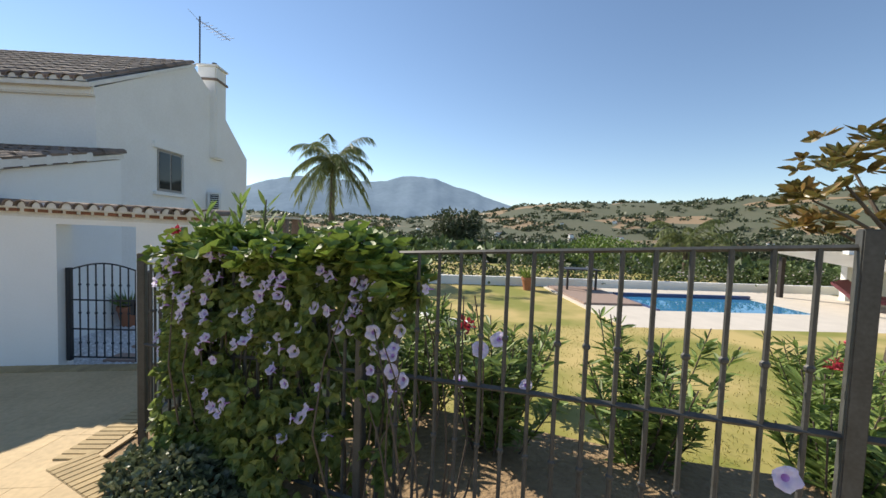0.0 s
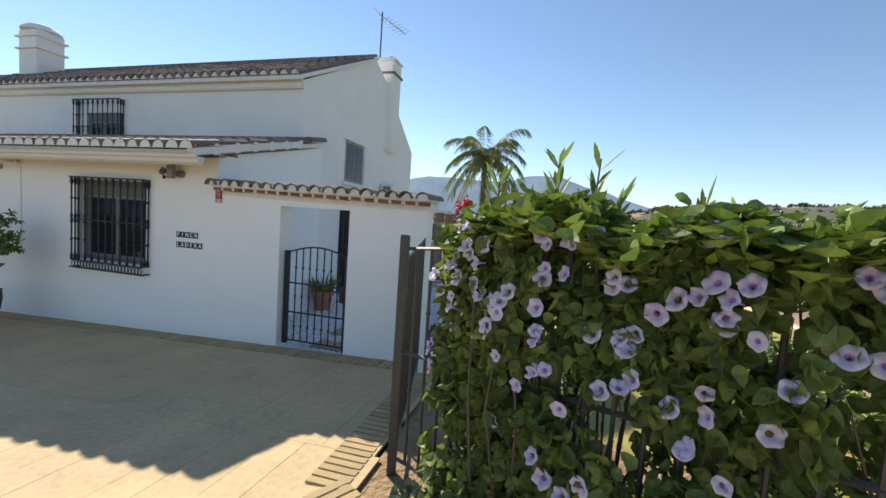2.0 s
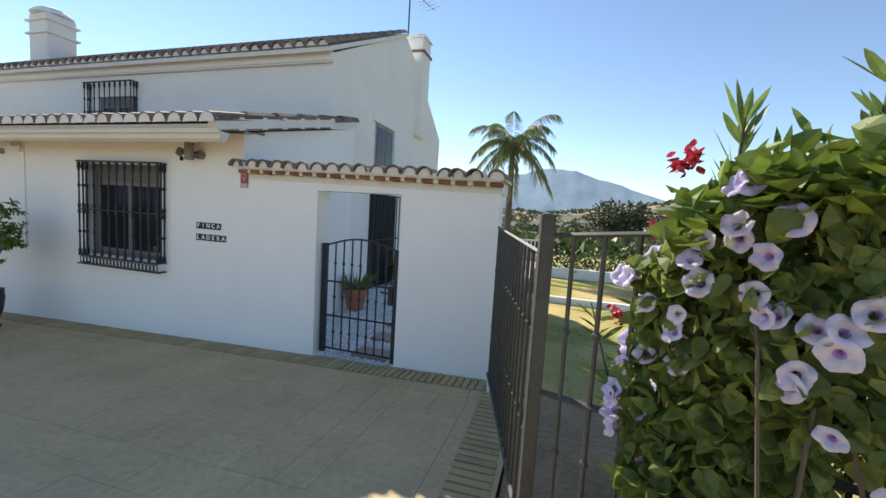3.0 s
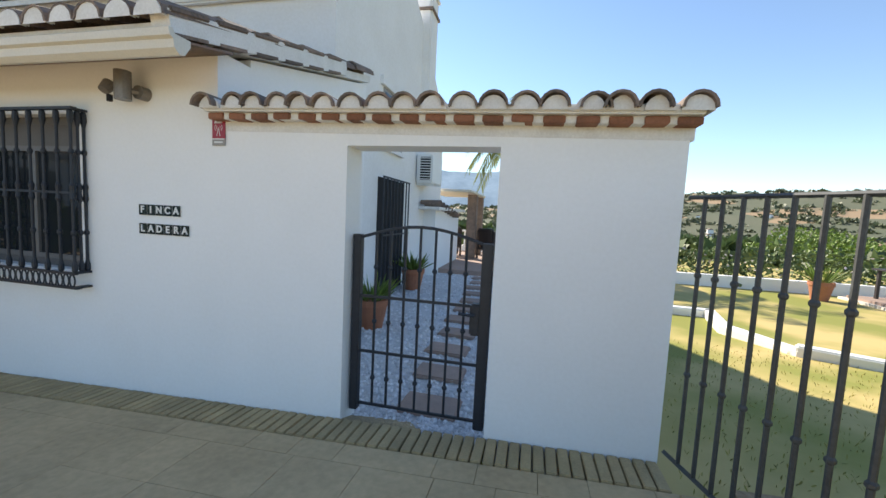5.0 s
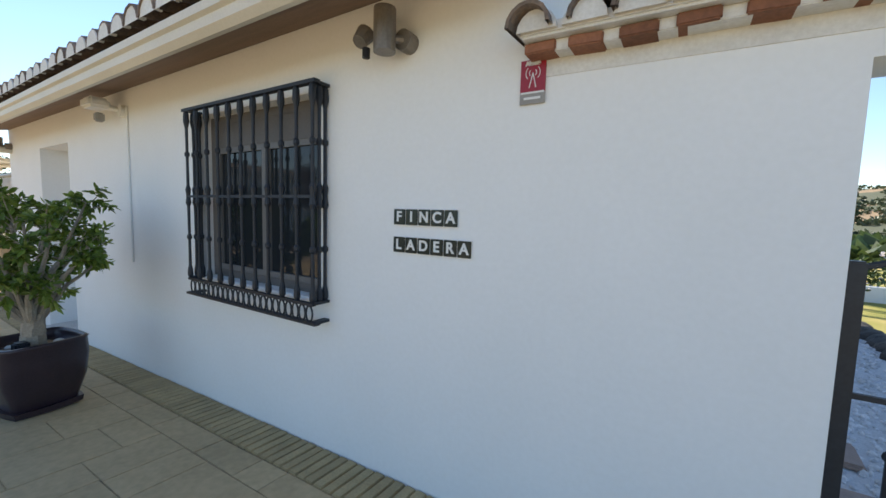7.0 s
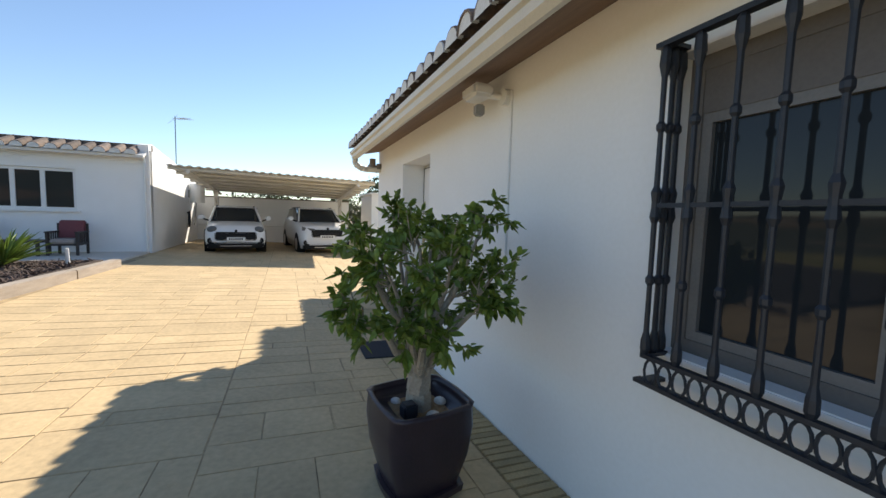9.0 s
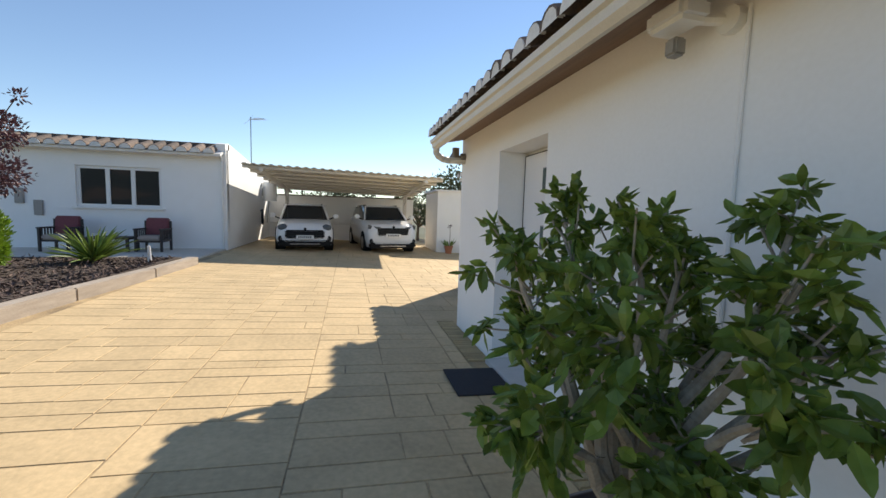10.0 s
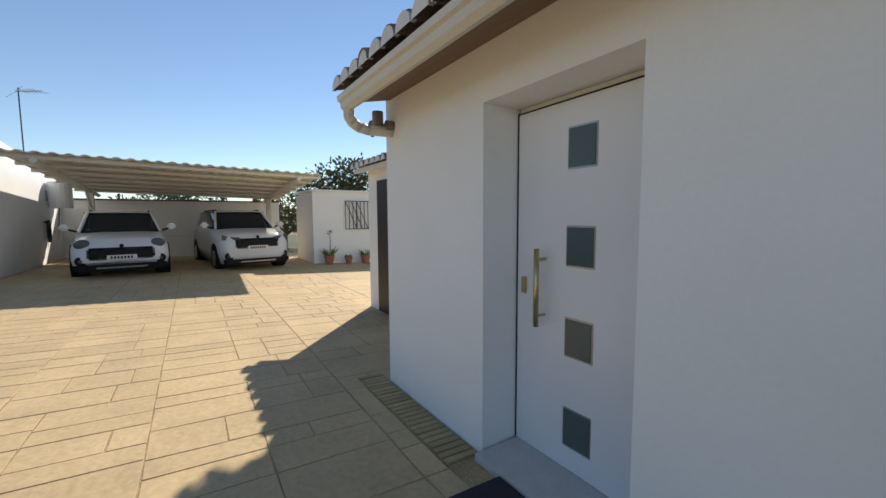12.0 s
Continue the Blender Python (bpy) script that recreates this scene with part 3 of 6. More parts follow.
for z in (5.5, 5.8):
    part("band", B(-14.9, -14.1, 8.3, 9.0, z, z + 0.04), M_PLASTER_OLD, ch)
part("cap", lathe(bmesh.new(), [(0.42, 6.0), (0.4, 6.05), (0.3, 6.14), (0.15, 6.2), (0.02, 6.22)], 16, (-14.5, 8.65, 0)), M_PLASTER_OLD, ch)


def aerial(at, h, turn):
    a = thing("television_aerial", "thin metal television aerial on a mast", "aerial", at, turn)
    part("mast", rod(bmesh.new(), (0, 0, 0), (0, 0, h), 0.018, seg=6), M_FENCE, a)
    part("boom", rod(bmesh.new(), (-0.1, 0, h - 0.1), (0.9, 0, h - 0.16), 0.012, seg=6), M_STEEL, a)
    for i in range(7):
        x = 0.1 + i * 0.12
        part("element", rod(bmesh.new(), (x, -0.16 - 0.01 * i, h - 0.11 - 0.06 * x), (x, 0.16 + 0.01 * i, h - 0.11 - 0.06 * x), 0.006, seg=5), M_STEEL, a)
    for sgn in (-1, 1):
        part("reflector", rod(bmesh.new(), (-0.05, 0, h - 0.1), (-0.15, sgn * 0.2, h - 0.1 + sgn * 0.22), 0.006, seg=5), M_STEEL, a)


aerial((-5.72, 10.5, 5.4), 1.5, 70)
aerial((-25.3, -0.4, 2.9), 2.3, 45)

# ---- entrance door ----
door = tagged(thing("door_1", "white panel door with four square frosted lights", "door"), kind="structure")
DY = 5.265
zdoor = gz(-10.3, 5.0)
part("leaf", wall_with_holes(bmesh.new(), DX0 + 0.012, DX1 + 0.1, DY, DY + 0.05, 0.05, DZ - 0.04, [(-10.42, -10.2, 0.05, 0.051)]), M_DOOR, door)
for zc in (1.79, 1.28, 0.79, 0.29):
    part("light_frame", B(-10.43, -10.25, DY - 0.004, DY + 0.01, zc - 0.11, zc + 0.11, bevel=0.003), M_STEEL, door)
    part("light", B(-10.422, -10.258, DY - 0.008, DY + 0.01, zc - 0.1, zc + 0.1, bevel=0.002), M_FROST, door, "frosted glass light")
hd = part("pull_handle", rod(bmesh.new(), (-10.575, DY - 0.07, 0.82), (-10.575, DY - 0.07, 1.26), 0.016, seg=12), M_BRASS, door, "brass bar pull handle", smooth=True)
for z in (0.88, 1.2):
    part("handle_mount", rod(bmesh.new(), (-10.575, DY - 0.07, z), (-10.575, DY, z), 0.009), M_BRASS, hd)
part("lock_plate", B(-10.755, -10.715, DY - 0.012, DY, 0.98, 1.08, bevel=0.004), M_BRASS, door, "brass lock plate")
# dark strips proud of the leaf, painted as the shade in its joint
part("gap", B(DX0 + 0.002, DX0 + 0.012, DY - 0.003, DY + 0.03, 0.05, DZ - 0.032), M_DARK, door)
part("gap", B(DX0 + 0.002, DX1 + 0.1, DY - 0.003, DY + 0.015, DZ - 0.04, DZ - 0.032), M_DARK, door)
tagged(part("door_head", B(DX0, DX1 + 0.1, DY + 0.02, DY + 0.06, DZ - 0.045, DZ), M_WHITE), "white door head", "trim", kind="structure")
tagged(part("threshold", B(DX0 + 0.01, DX1 - 0.01, 4.93, 5.3, -0.05, 0.048, bevel=0.006), material("threshold_stone", (0.62, 0.60, 0.56), (0.52, 0.5, 0.47), 0.6, scale=10)), "pale stone doorstep", "step", kind="structure")
M_MAT = material("rubber_mat", (0.018, 0.02, 0.028), (0.03, 0.03, 0.035), 0.9, scale=40, bump=0.003)
mt = tagged(part("door_mat", B(-0.26, 0.26, -0.24, 0.24, 0.0, 0.015, bevel=0.004), M_MAT), "dark rubber door mat on the paving", "mat")
mt.matrix_basis = pose(-10.3, 4.68, gz(-10.3, 4.68) + 0.012, 2.3 * -1, 0, 0)

# ---- wall fittings ----
def wall_lamp(x, y, z, turn=0):
    a = thing("wall_lamp", "grey metal wall lamp with motion sensor", "lamp", (x, y, z), turn)
    part("base", rod(bmesh.new(), (0.03, 0, -0.02), (0.03, -0.06, -0.02), 0.042, seg=14), M_LAMPB, a)
    part("lamp_body", rod(bmesh.new(), (-0.02, -0.11, -0.08), (-0.02, -0.11, 0.09), 0.045, seg=14), M_LAMPB, a)
    part("arm", rod(bmesh.new(), (0.03, -0.05, -0.02), (-0.02, -0.1, -0.02), 0.018), M_LAMPB, a)
    part("sensor", rod(bmesh.new(), (-0.13, -0.1, 0.02), (-0.13, -0.14, -0.03), 0.04, 0.03, 12), M_LAMPB, a)
    part("sensor_eye", rod(bmesh.new(), (-0.11, -0.12, -0.05), (-0.11, -0.12, -0.09), 0.016), M_DARK, a)


wall_lamp(-5.62, 5.0, 2.19)
wall_lamp(-12.0, 5.0, 2.19)
fl = thing("floodlight", "white floodlight with sensor under the eaves", "lamp", (-8.6, 5.0, 2.2))
part("bracket", rod(bmesh.new(), (0.12, 0, 0.02), (0.02, -0.14, 0.05), 0.022), M_WHITE, fl)
part("lamp_body", B(-0.1, 0.1, -0.22, -0.08, 0.02, 0.1, bevel=0.02), M_WHITE, fl)
part("sensor", B(-0.06, 0.0, -0.15, -0.09, -0.07, 0.0, bevel=0.01), M_SHUTTER, fl)
part("base", rod(bmesh.new(), (0.12, 0, 0.02), (0.12, -0.04, 0.02), 0.05, seg=12), M_WHITE, fl)
cn = thing("cable_conduit", "white cable conduit down the plaster", "conduit")
part("pipe", rod(bmesh.new(), (-8.42, 4.992, 1.0), (-8.42, 4.992, 2.25), 0.008, seg=6), M_PLASTER, cn)

sg = thing("alarm_sign", "small red alarm warning sign on the wall", "sign", (-5.045, 4.996, 1.935))
M_RED = material("red_sign", (0.36, 0.02, 0.035), (0.30, 0.015, 0.03), 0.35)
part("plate", B(-0.045, 0.045, -0.006, 0, -0.035, 0.075), M_RED, sg)
part("lower_plate", B(-0.045, 0.045, -0.006, 0, -0.075, -0.035), M_SHUTTER, sg)
part("white_line", B(-0.042, 0.042, -0.008, -0.004, -0.04, -0.034), M_WHITE, sg)
part("white_line", B(-0.03, 0.03, -0.008, -0.004, -0.06, -0.052), M_WHITE, sg)
for s_ in (-1, 1):
    part("mast_mark", rod(bmesh.new(), (0, -0.007, 0.03), (s_ * 0.012, -0.007, -0.02), 0.002, seg=4), M_WHITE, sg)
    for k in (1, 2):
        pts = [Vector((s_ * 0.013 * k * math.cos(a), -0.007, 0.03 + 0.013 * k * math.sin(a))) for a in (-0.8, -0.4, 0, 0.4, 0.8)]
        part("wave_mark", path_tube(bmesh.new(), pts, 0.0016, 4), M_WHITE, sg)


def text_mesh(body, size, mat, m, parent, name="letter"):
    c = bpy.data.curves.new("text", "FONT")
    c.body, c.size, c.extrude, c.align_x, c.align_y, c.offset = body, size, 0.0015, "CENTER", "CENTER", 0.0018
    o = new("text", c)
    dg = bpy.context.evaluated_depsgraph_get()
    me = bpy.data.meshes.new_from_object(o.evaluated_get(dg))
    bpy.data.objects.remove(o)
    me.materials.clear()
    me.materials.append(mat)
    ob = new(name, me)
    ob.parent = parent
    ob.matrix_basis = m
    return ob


text_mesh("Alarma", 0.018, M_WHITE, pose(0, -0.008, 0.062, 90), sg, "word")
M_LTILE = material("green_black_glaze", (0.012, 0.022, 0.02), (0.02, 0.03, 0.028), 0.2)
for word, z in (("FINCA", 1.447), ("LADERA", 1.325)):
    sgn = thing("name_tiles", "dark glazed ceramic letter tiles with white capitals", "sign", (-5.66, 4.998, z))
    for i, c in enumerate(word):
        x = 0.033 + i * 0.066
        tl = part("letter_tile", B(x - 0.0315, x + 0.0315, -0.009, 0.0, -0.034, 0.034, bevel=0.002), M_LTILE, sgn)
        part("tile_border", B(x - 0.0325, x + 0.0325, -0.006, 0.0, -0.036, 0.036), M_WHITE, sgn)
        text_mesh(c, 0.062, M_WHITE, pose(x, -0.0105, 0, 90), tl)

# ---- drive, edging and garden gate ----
def sheet(name, xs, ys, zf, mat, thick=0.12):
    v, f = [], []
    nx, ny = len(xs), len(ys)
    for x in xs:
        for y in ys:
            v.append((x, y, zf(x, y)))
    for i in range(nx - 1):
        for j in range(ny - 1):
            f.append((i * ny + j, (i + 1) * ny + j, (i + 1) * ny + j + 1, i * ny + j + 1))
    return raw(name, v, f, mat)


def fence_y(x):
    """Southern edge of the planting along the fence."""
    return 3.21 - (x + 2.035) * 0.531


drive = tagged(sheet("driveway", [-30, -26, -22, -18, -14, -10.8, -8, -6, -4, -2, 0, 3, 8], [-8, -4, 0, 2, 4, 5.02, 6.5, 9], lambda x, y: (gz(x, y) if (x < -2.3 or y < 4) and (x < -12.3 or y < 5.1) else -0.25) if x <= -2 or y < 2.5 else -0.4, M_JOINT), "stamped yellow concrete drive laid like stone slabs", "driveway", kind="structure")


gate = thing("garden_gate", "black iron garden gate with arched top", "gate")
GY = 5.11
part("hinge_stile", B(GX0 + 0.01, GX0 + 0.06, GY - 0.025, GY + 0.025, 0.29, 1.37, bevel=0.004), M_IRON, gate)
part("lock_stile", B(GX1 - 0.075, GX1 - 0.015, GY - 0.03, GY + 0.03, 0.29, 1.36, bevel=0.004), M_IRON, gate)
ga, gb = GX0 + 0.06, GX1 - 0.075
arch = lambda x: 1.355 + 0.075 * math.sin(math.pi * (x - ga) / (gb - ga))
part("arched_rail", path_tube(bmesh.new(), [Vector((ga + (gb - ga) * k / 10, GY, arch(ga + (gb - ga) * k / 10))) for k in range(11)], 0.009, 6), M_IRON, gate)
for i in range(7):
    x = ga + (gb - ga) * (i + 1) / 8
    bm = rod(bmesh.new(), (x, GY, 0.33), (x, GY, arch(x)), 0.008, seg=6)
    for z in (0.5, 0.85, 1.18):
        bmesh.ops.create_uvsphere(bm, u_segments=8, v_segments=6, radius=0.016, matrix=Matrix.Translation((x, GY, z)))
    part("bar", bm, M_IRON, gate)
for z in (0.33, 0.66, 1.0):
    part("rail", B(ga, gb, GY - 0.006, GY + 0.006, z - 0.008, z + 0.008), M_IRON, gate)
part("lock_case", B(gb - 0.05, gb + 0.01, GY - 0.04, GY + 0.03, 0.84, 1.02, bevel=0.01), M_IRON, gate)
part("lever", rod(bmesh.new(), (gb - 0.02, GY - 0.06, 0.96), (gb - 0.11, GY - 0.06, 0.965), 0.009), M_IRON, gate)


# ---- fence ----
def fence_run(label, a, b, top, midr, bot, post_b, hb, first_post=None):
    f = thing("iron_fence", label, "fence", group="garden fence")
    a, b = Vector((*a, 0)), Vector((*b, 0))
    L = (b - a).length
    ang = math.degrees(math.atan2((b - a).y, (b - a).x))

    def P(t, z):
        return a.lerp(b, t) + Vector((0, 0, z))
    for nm, z, r in (("top_rail", top, 0.009), ("middle_rail", midr, 0.012), ("bottom_rail", bot, 0.013)):
        if nm == "middle_rail" and midr == bot:
            continue
        bm = bmesh.new()
        rod(bm, P(0, z[0]), P(1, z[1]), r, seg=4)
        part(nm, bm, M_FENCE, f)
    nb = round(L / 0.105)
    for i in range(1, nb):
        t = i / nb
        zt, zm, zb = (u[0] + (u[1] - u[0]) * t for u in (top, midr, bot))
        bm = rod(bmesh.new(), P(t, zb), P(t, zt), 0.0088, seg=6)
        for k in (0.35, 0.72):
            bmesh.ops.create_uvsphere(bm, u_segments=6, v_segments=5, radius=0.015, matrix=Matrix.Translation(P(t, zb + (zt - zb) * k)))
        part("bar", bm, M_FENCE, f)
    if post_b:
        bm = box(bmesh.new(), -0.024, 0.024, -0.024, 0.024, bot[1] - 0.35, post_b, bevel=0.004)
        part("post", bm, M_FENCE, f, "square steel post").matrix_basis = pose(b.x, b.y, 0, 0, 0, ang)
    return f


PR = (1.12, 1.46)
fence_run("grey iron fence between wall and corner post", (-2.47, 4.95), (-2.035, 3.211), (1.64, 1.59), (0.42, 0.52), (0.42, 0.52), 1.734, 0)
fence_run("grey iron fence overgrown by flowering vine", (-2.035, 3.211), (-0.394, 2.34), (1.66, 1.83), (1.10, 1.26), (0.5, 0.6), 1.877, 0)
fence_run("grey iron fence with collared bars", (-0.394, 2.34), PR, (1.845, 1.97), (1.27, 1.43), (0.6, 0.7), 2.02, 0)
fence_run("grey iron fence continuing along the drive", PR, (2.9, 0.5), (1.97, 2.1), (1.43, 1.55), (0.7, 0.8), 2.1, 0)

# ---- flowering vine on the fence ----
vine = thing("flowering_vine", "dense green vine with pale violet trumpet flowers", "vine", (-1.2, 2.75, 0.4))
org = Vector((-1.2, 2.75, 0.4))
A, Bv = np.array((-1.66, 3.01)), np.array((-0.22, 2.25))
dirv = (Bv - A) / np.linalg.norm(Bv - A)
nrm = np.array((dirv[1], -dirv[0]))


def vine_top(t):
    return 1.84 + 0.03 * np.sin(t * 9) + 0.04 * np.sin(t * 23 + 1) - 0.2 * np.clip(1 - t / 0.16, 0, 1) ** 2 - 0.1 * np.clip((t - 0.95) / 0.12, 0, 1)


def vine_depth(t, u, front):
    """How far the leaves stand out from the fence line; thin round the post at the far end."""
    ends = 1 - np.clip((np.abs(t - 0.5) - 0.42) / 0.14, 0, 1) ** 2
    w = (0.15 + 0.05 * np.sin(u * 7 + t * 11)) * (0.5 + 0.5 * ends) * (1.1 - 0.45 * u)
    return np.where(front, w * (1 - 0.85 * np.clip((t - 0.72) / 0.12, 0, 1)), w * 1.2)


def vine_points(n):
    t = RNG.uniform(-0.06, 1.07, n)
    u = RNG.uniform(0, 1, n) ** 0.8
    z = 0.4 + (vine_top(t) - 0.4) * u
    side = RNG.choice((-1, 1), n, p=(0.4, 0.6))
    off = side * vine_depth(t, u, side > 0) * RNG.uniform(0.3, 1.0, n)
    q = np.column_stack((A + (Bv - A) * t[:, None] + nrm * off[:, None], z))
    gap = np.array([noise.noise(Vector(v) * 3.6) + 0.6 * noise.noise(Vector(v) * 9.0) for v in q])
    keep = gap > -0.2 + 0.12 * (u < 0.6) + 0.45 * np.clip((t - 0.8) / 0.25, 0, 1) * (u < 0.75)
    return q[keep], np.column_stack((nrm * side[:, None], np.zeros(n)))[keep]


p, d = vine_points(13500)
hang = d * RNG.uniform(0.0, 0.7, (len(d), 1)) + RNG.normal(0, 0.6, d.shape) + np.array((0, 0, -0.55))
tagged(leaves("foliage", p - np.array(org), hang, 0.062, 0.054, M_VINE, vine, heart=True, face=d * 0.5 + RNG.normal(0, 0.45, d.shape) + np.array((0, 0, 0.5))), kind="stuff")
n = 2600
tt = RNG.uniform(0, 1.05, n)
p = np.column_stack((A + (Bv - A) * tt[:, None] + nrm * RNG.normal(-0.02, 0.1, n)[:, None], vine_top(tt) + RNG.normal(-0.01, 0.035, n)))
tagged(leaves("crown_foliage", p - np.array(org), RNG.normal(0, 1, (n, 3)) * np.array((1, 1, 0.35)), 0.075, 0.065, M_BUSHG, vine, heart=True), kind="stuff")
bm = bmesh.new()
for i in range(46):
    t = random.uniform(0, 1.15)
    q = A + (Bv - A) * t + nrm * random.uniform(-0.12, 0.04)
    limb(bm, (q[0] - org.x, q[1] - org.y, 0.0), (q[0] - org.x + random.uniform(-0.2, 0.2), q[1] - org.y, random.uniform(0.8, 1.4)), 0.007, 0.003, 0.15, 4, 5)
tagged(part("stems", bm, M_BARK, vine), kind="stuff")


def flower_mesh():
    bm = bmesh.new()
    rings = []
    for r, z in ((0.004, -0.055), (0.007, -0.03), (0.014, -0.012), (0.026, -0.002), (0.038, 0.003), (0.046, -0.001)):
        row = []
        for i in range(20):
            a = 2 * math.pi * i / 20
            k = 1 + (0.05 * math.cos(5 * a) if r > 0.03 else 0)
            row.append(bm.verts.new((r * k * math.cos(a), r * k * math.sin(a), z + (r * 0.16 * math.cos(5 * a + 0.6) + r * 0.07 * math.cos(3 * a) if r > 0.02 else 0))))
        rings.append(row)
    for u, v in zip(rings, rings[1:]):
        for i in range(20):
            bm.faces.new((u[i], u[(i + 1) % 20], v[(i + 1) % 20], v[i]))
    me = bpy.data.meshes.new("flower")
    bm.to_mesh(me)
    bm.free()
    for f in me.polygons:
        f.use_smooth = True
    m = leafy("violet_petal", (0.62, 0.55, 0.84), (0.78, 0.75, 0.90), 0.45, 0.6)
    m2 = leafy("violet_throat", (0.50, 0.28, 0.66), (0.56, 0.36, 0.74), 0.3, 0.6)
    me.materials.append(m)
    me.materials.append(m2)
    for f in me.polygons:
        f.material_index = 1 if f.center.xy.length < 0.016 else 0
    return me


FL = flower_mesh()
rf_ = random.Random(34)


def put_flower(q, aim, s):
    ob = new("flower", FL)
    ob.parent = vine
    ob.matrix_basis = Matrix.Translation(Vector(q) - org) @ aim.to_track_quat("Z", "Y").to_matrix().to_4x4() @ Matrix.Rotation(rf_.uniform(0, 6.28), 4, "Z") @ Matrix.Diagonal((s, s * rf_.uniform(0.8, 1.0), s * rf_.uniform(0.7, 1.6), 1))


# blossom in loose groups, most of it in the upper third
for i in range(78):
    t = rf_.uniform(-0.02, 1.04)
    u = 1.0 - 0.66 * rf_.random() ** 1.6
    for k in range(rf_.choice((1, 1, 2, 2))):
        tk, uk = t + rf_.gauss(0, 0.035), min(1.0, u + rf_.gauss(0, 0.03))
        w = float(vine_depth(tk, uk, True)) + rf_.uniform(0.005, 0.035)
        q = A + (Bv - A) * tk + nrm * w
        aim = Vector((nrm[0] + rf_.uniform(-0.9, 0.5), nrm[1] + rf_.uniform(-0.5, 0.5), rf_.uniform(-0.1, 0.75)))
        put_flower((q[0], q[1], 0.4 + (float(vine_top(tk)) - 0.4) * uk), aim, rf_.uniform(0.55, 0.82))
# blossom on the end that faces the house
for i in range(40):
    q = A + (Bv - A) * rf_.uniform(-0.09, -0.02) + nrm * rf_.uniform(-0.14, 0.1)
    put_flower((q[0], q[1], 0.75 + 0.9 * rf_.random() ** 0.7), Vector((-0.9 + rf_.uniform(-0.3, 0.5), -0.4 + rf_.uniform(-0.4, 0.4), rf_.uniform(-0.1, 0.5))), rf_.uniform(0.65, 0.9))
for x, y, z in ((0.22, 2.05, 1.52), (0.15, 2.1, 1.46), (0.5, 2.6, 1.1), (-0.33, 2.22, 1.49), (0.98, 1.5, 1.28), (0.1, 2.4, 1.2)):
    put_flower((x, y, z), Vector((-0.3, -1, 0.2)), 0.85)
# trailing ivy at the foot
ivy = thing("ivy", "low glossy ivy spreading over the paving edge", "ivy", (-1.5, 2.66, 0.42))
n = 1700
a = RNG.uniform(0, 2 * math.pi, n)
r = RNG.uniform(0, 1, n) ** 0.5
p = np.column_stack((0.1 + 0.5 * r * np.cos(a) + 0.15 * r * np.sin(a), 0.0 + 0.28 * r * np.sin(a) - 0.25 * r * np.cos(a), 0.02 + 0.16 * (1 - r) + RNG.uniform(0, 0.08, n)))
tagged(leaves("ivy_foliage", p, RNG.normal(0, 1, (n, 3)) + np.array((0, -0.3, 0.5)), 0.05, 0.045, M_IVY, ivy, heart=True), kind="stuff")


def oleander(at, h, n, label, flowers=0, mat=None, ln=0.13):
    o = thing("oleander", label, "shrub", at, 0, "oleanders")
    pts, ds = [], []
    bm = bmesh.new()
    for i in range(int(n * 1.15)):
        a, lean = random.uniform(0, 2 * math.pi), random.uniform(0.03, 0.46)
        top = Vector((math.cos(a) * lean * h, math.sin(a) * lean * h, h * random.uniform(0.55, 1.0)))
        rod(bm, (random.uniform(-0.05, 0.05), random.uniform(-0.05, 0.05), -0.1), top, 0.008, 0.004, 5)
        for k in range(58):
            t = 0.2 + 0.75 * random.random() ** 0.7
            pts.append(top * t)
            b = random.uniform(0, 2 * math.pi)
            ds.append((math.cos(b), math.sin(b), random.uniform(0.2, 1.1)))
    tagged(part("stems", bm, M_BARK, o), kind="stuff")
    tagged(leaves("foliage", pts, ds, ln, 0.028, mat or M_OLEAN, o, 0.15, droop=0.12), kind="stuff")
    for i in range(flowers):
        a = random.uniform(0, 6.28)
        c0 = np.array((0.25 * math.cos(a), 0.25 * math.sin(a), h * random.uniform(0.8, 1.0)))
        petals = leaves("flower_head", c0 + RNG.normal(0, 0.02, (22, 3)), RNG.normal(0, 1, (22, 3)), 0.04, 0.032, M_REDFL, o)
        petals["label"] = "crimson flower head"
    return o


M_REDFL = leafy("crimson_petal", (0.42, 0.02, 0.05), (0.5, 0.06, 0.08), 0.3)
for x, y, h, n, fl in ((0.42, 3.05, 1.15, 26, 1), (1.35, 2.85, 1.15, 28, 0), (2.3, 2.5, 1.05, 24, 1), (-0.05, 3.7, 1.2, 22, 0), (-0.35, 3.3, 1.05, 16, 0), (3.1, 3.3, 1.0, 18, 1), (1.0, 4.4, 0.8, 16, 0), (-1.2, 3.5, 1.5, 12, 3), (-1.45, 3.75, 1.1, 8, 3)):
    oleander((x, y, garden_z(x, y)), h, n, "oleander shrub with long narrow green leaves", fl)
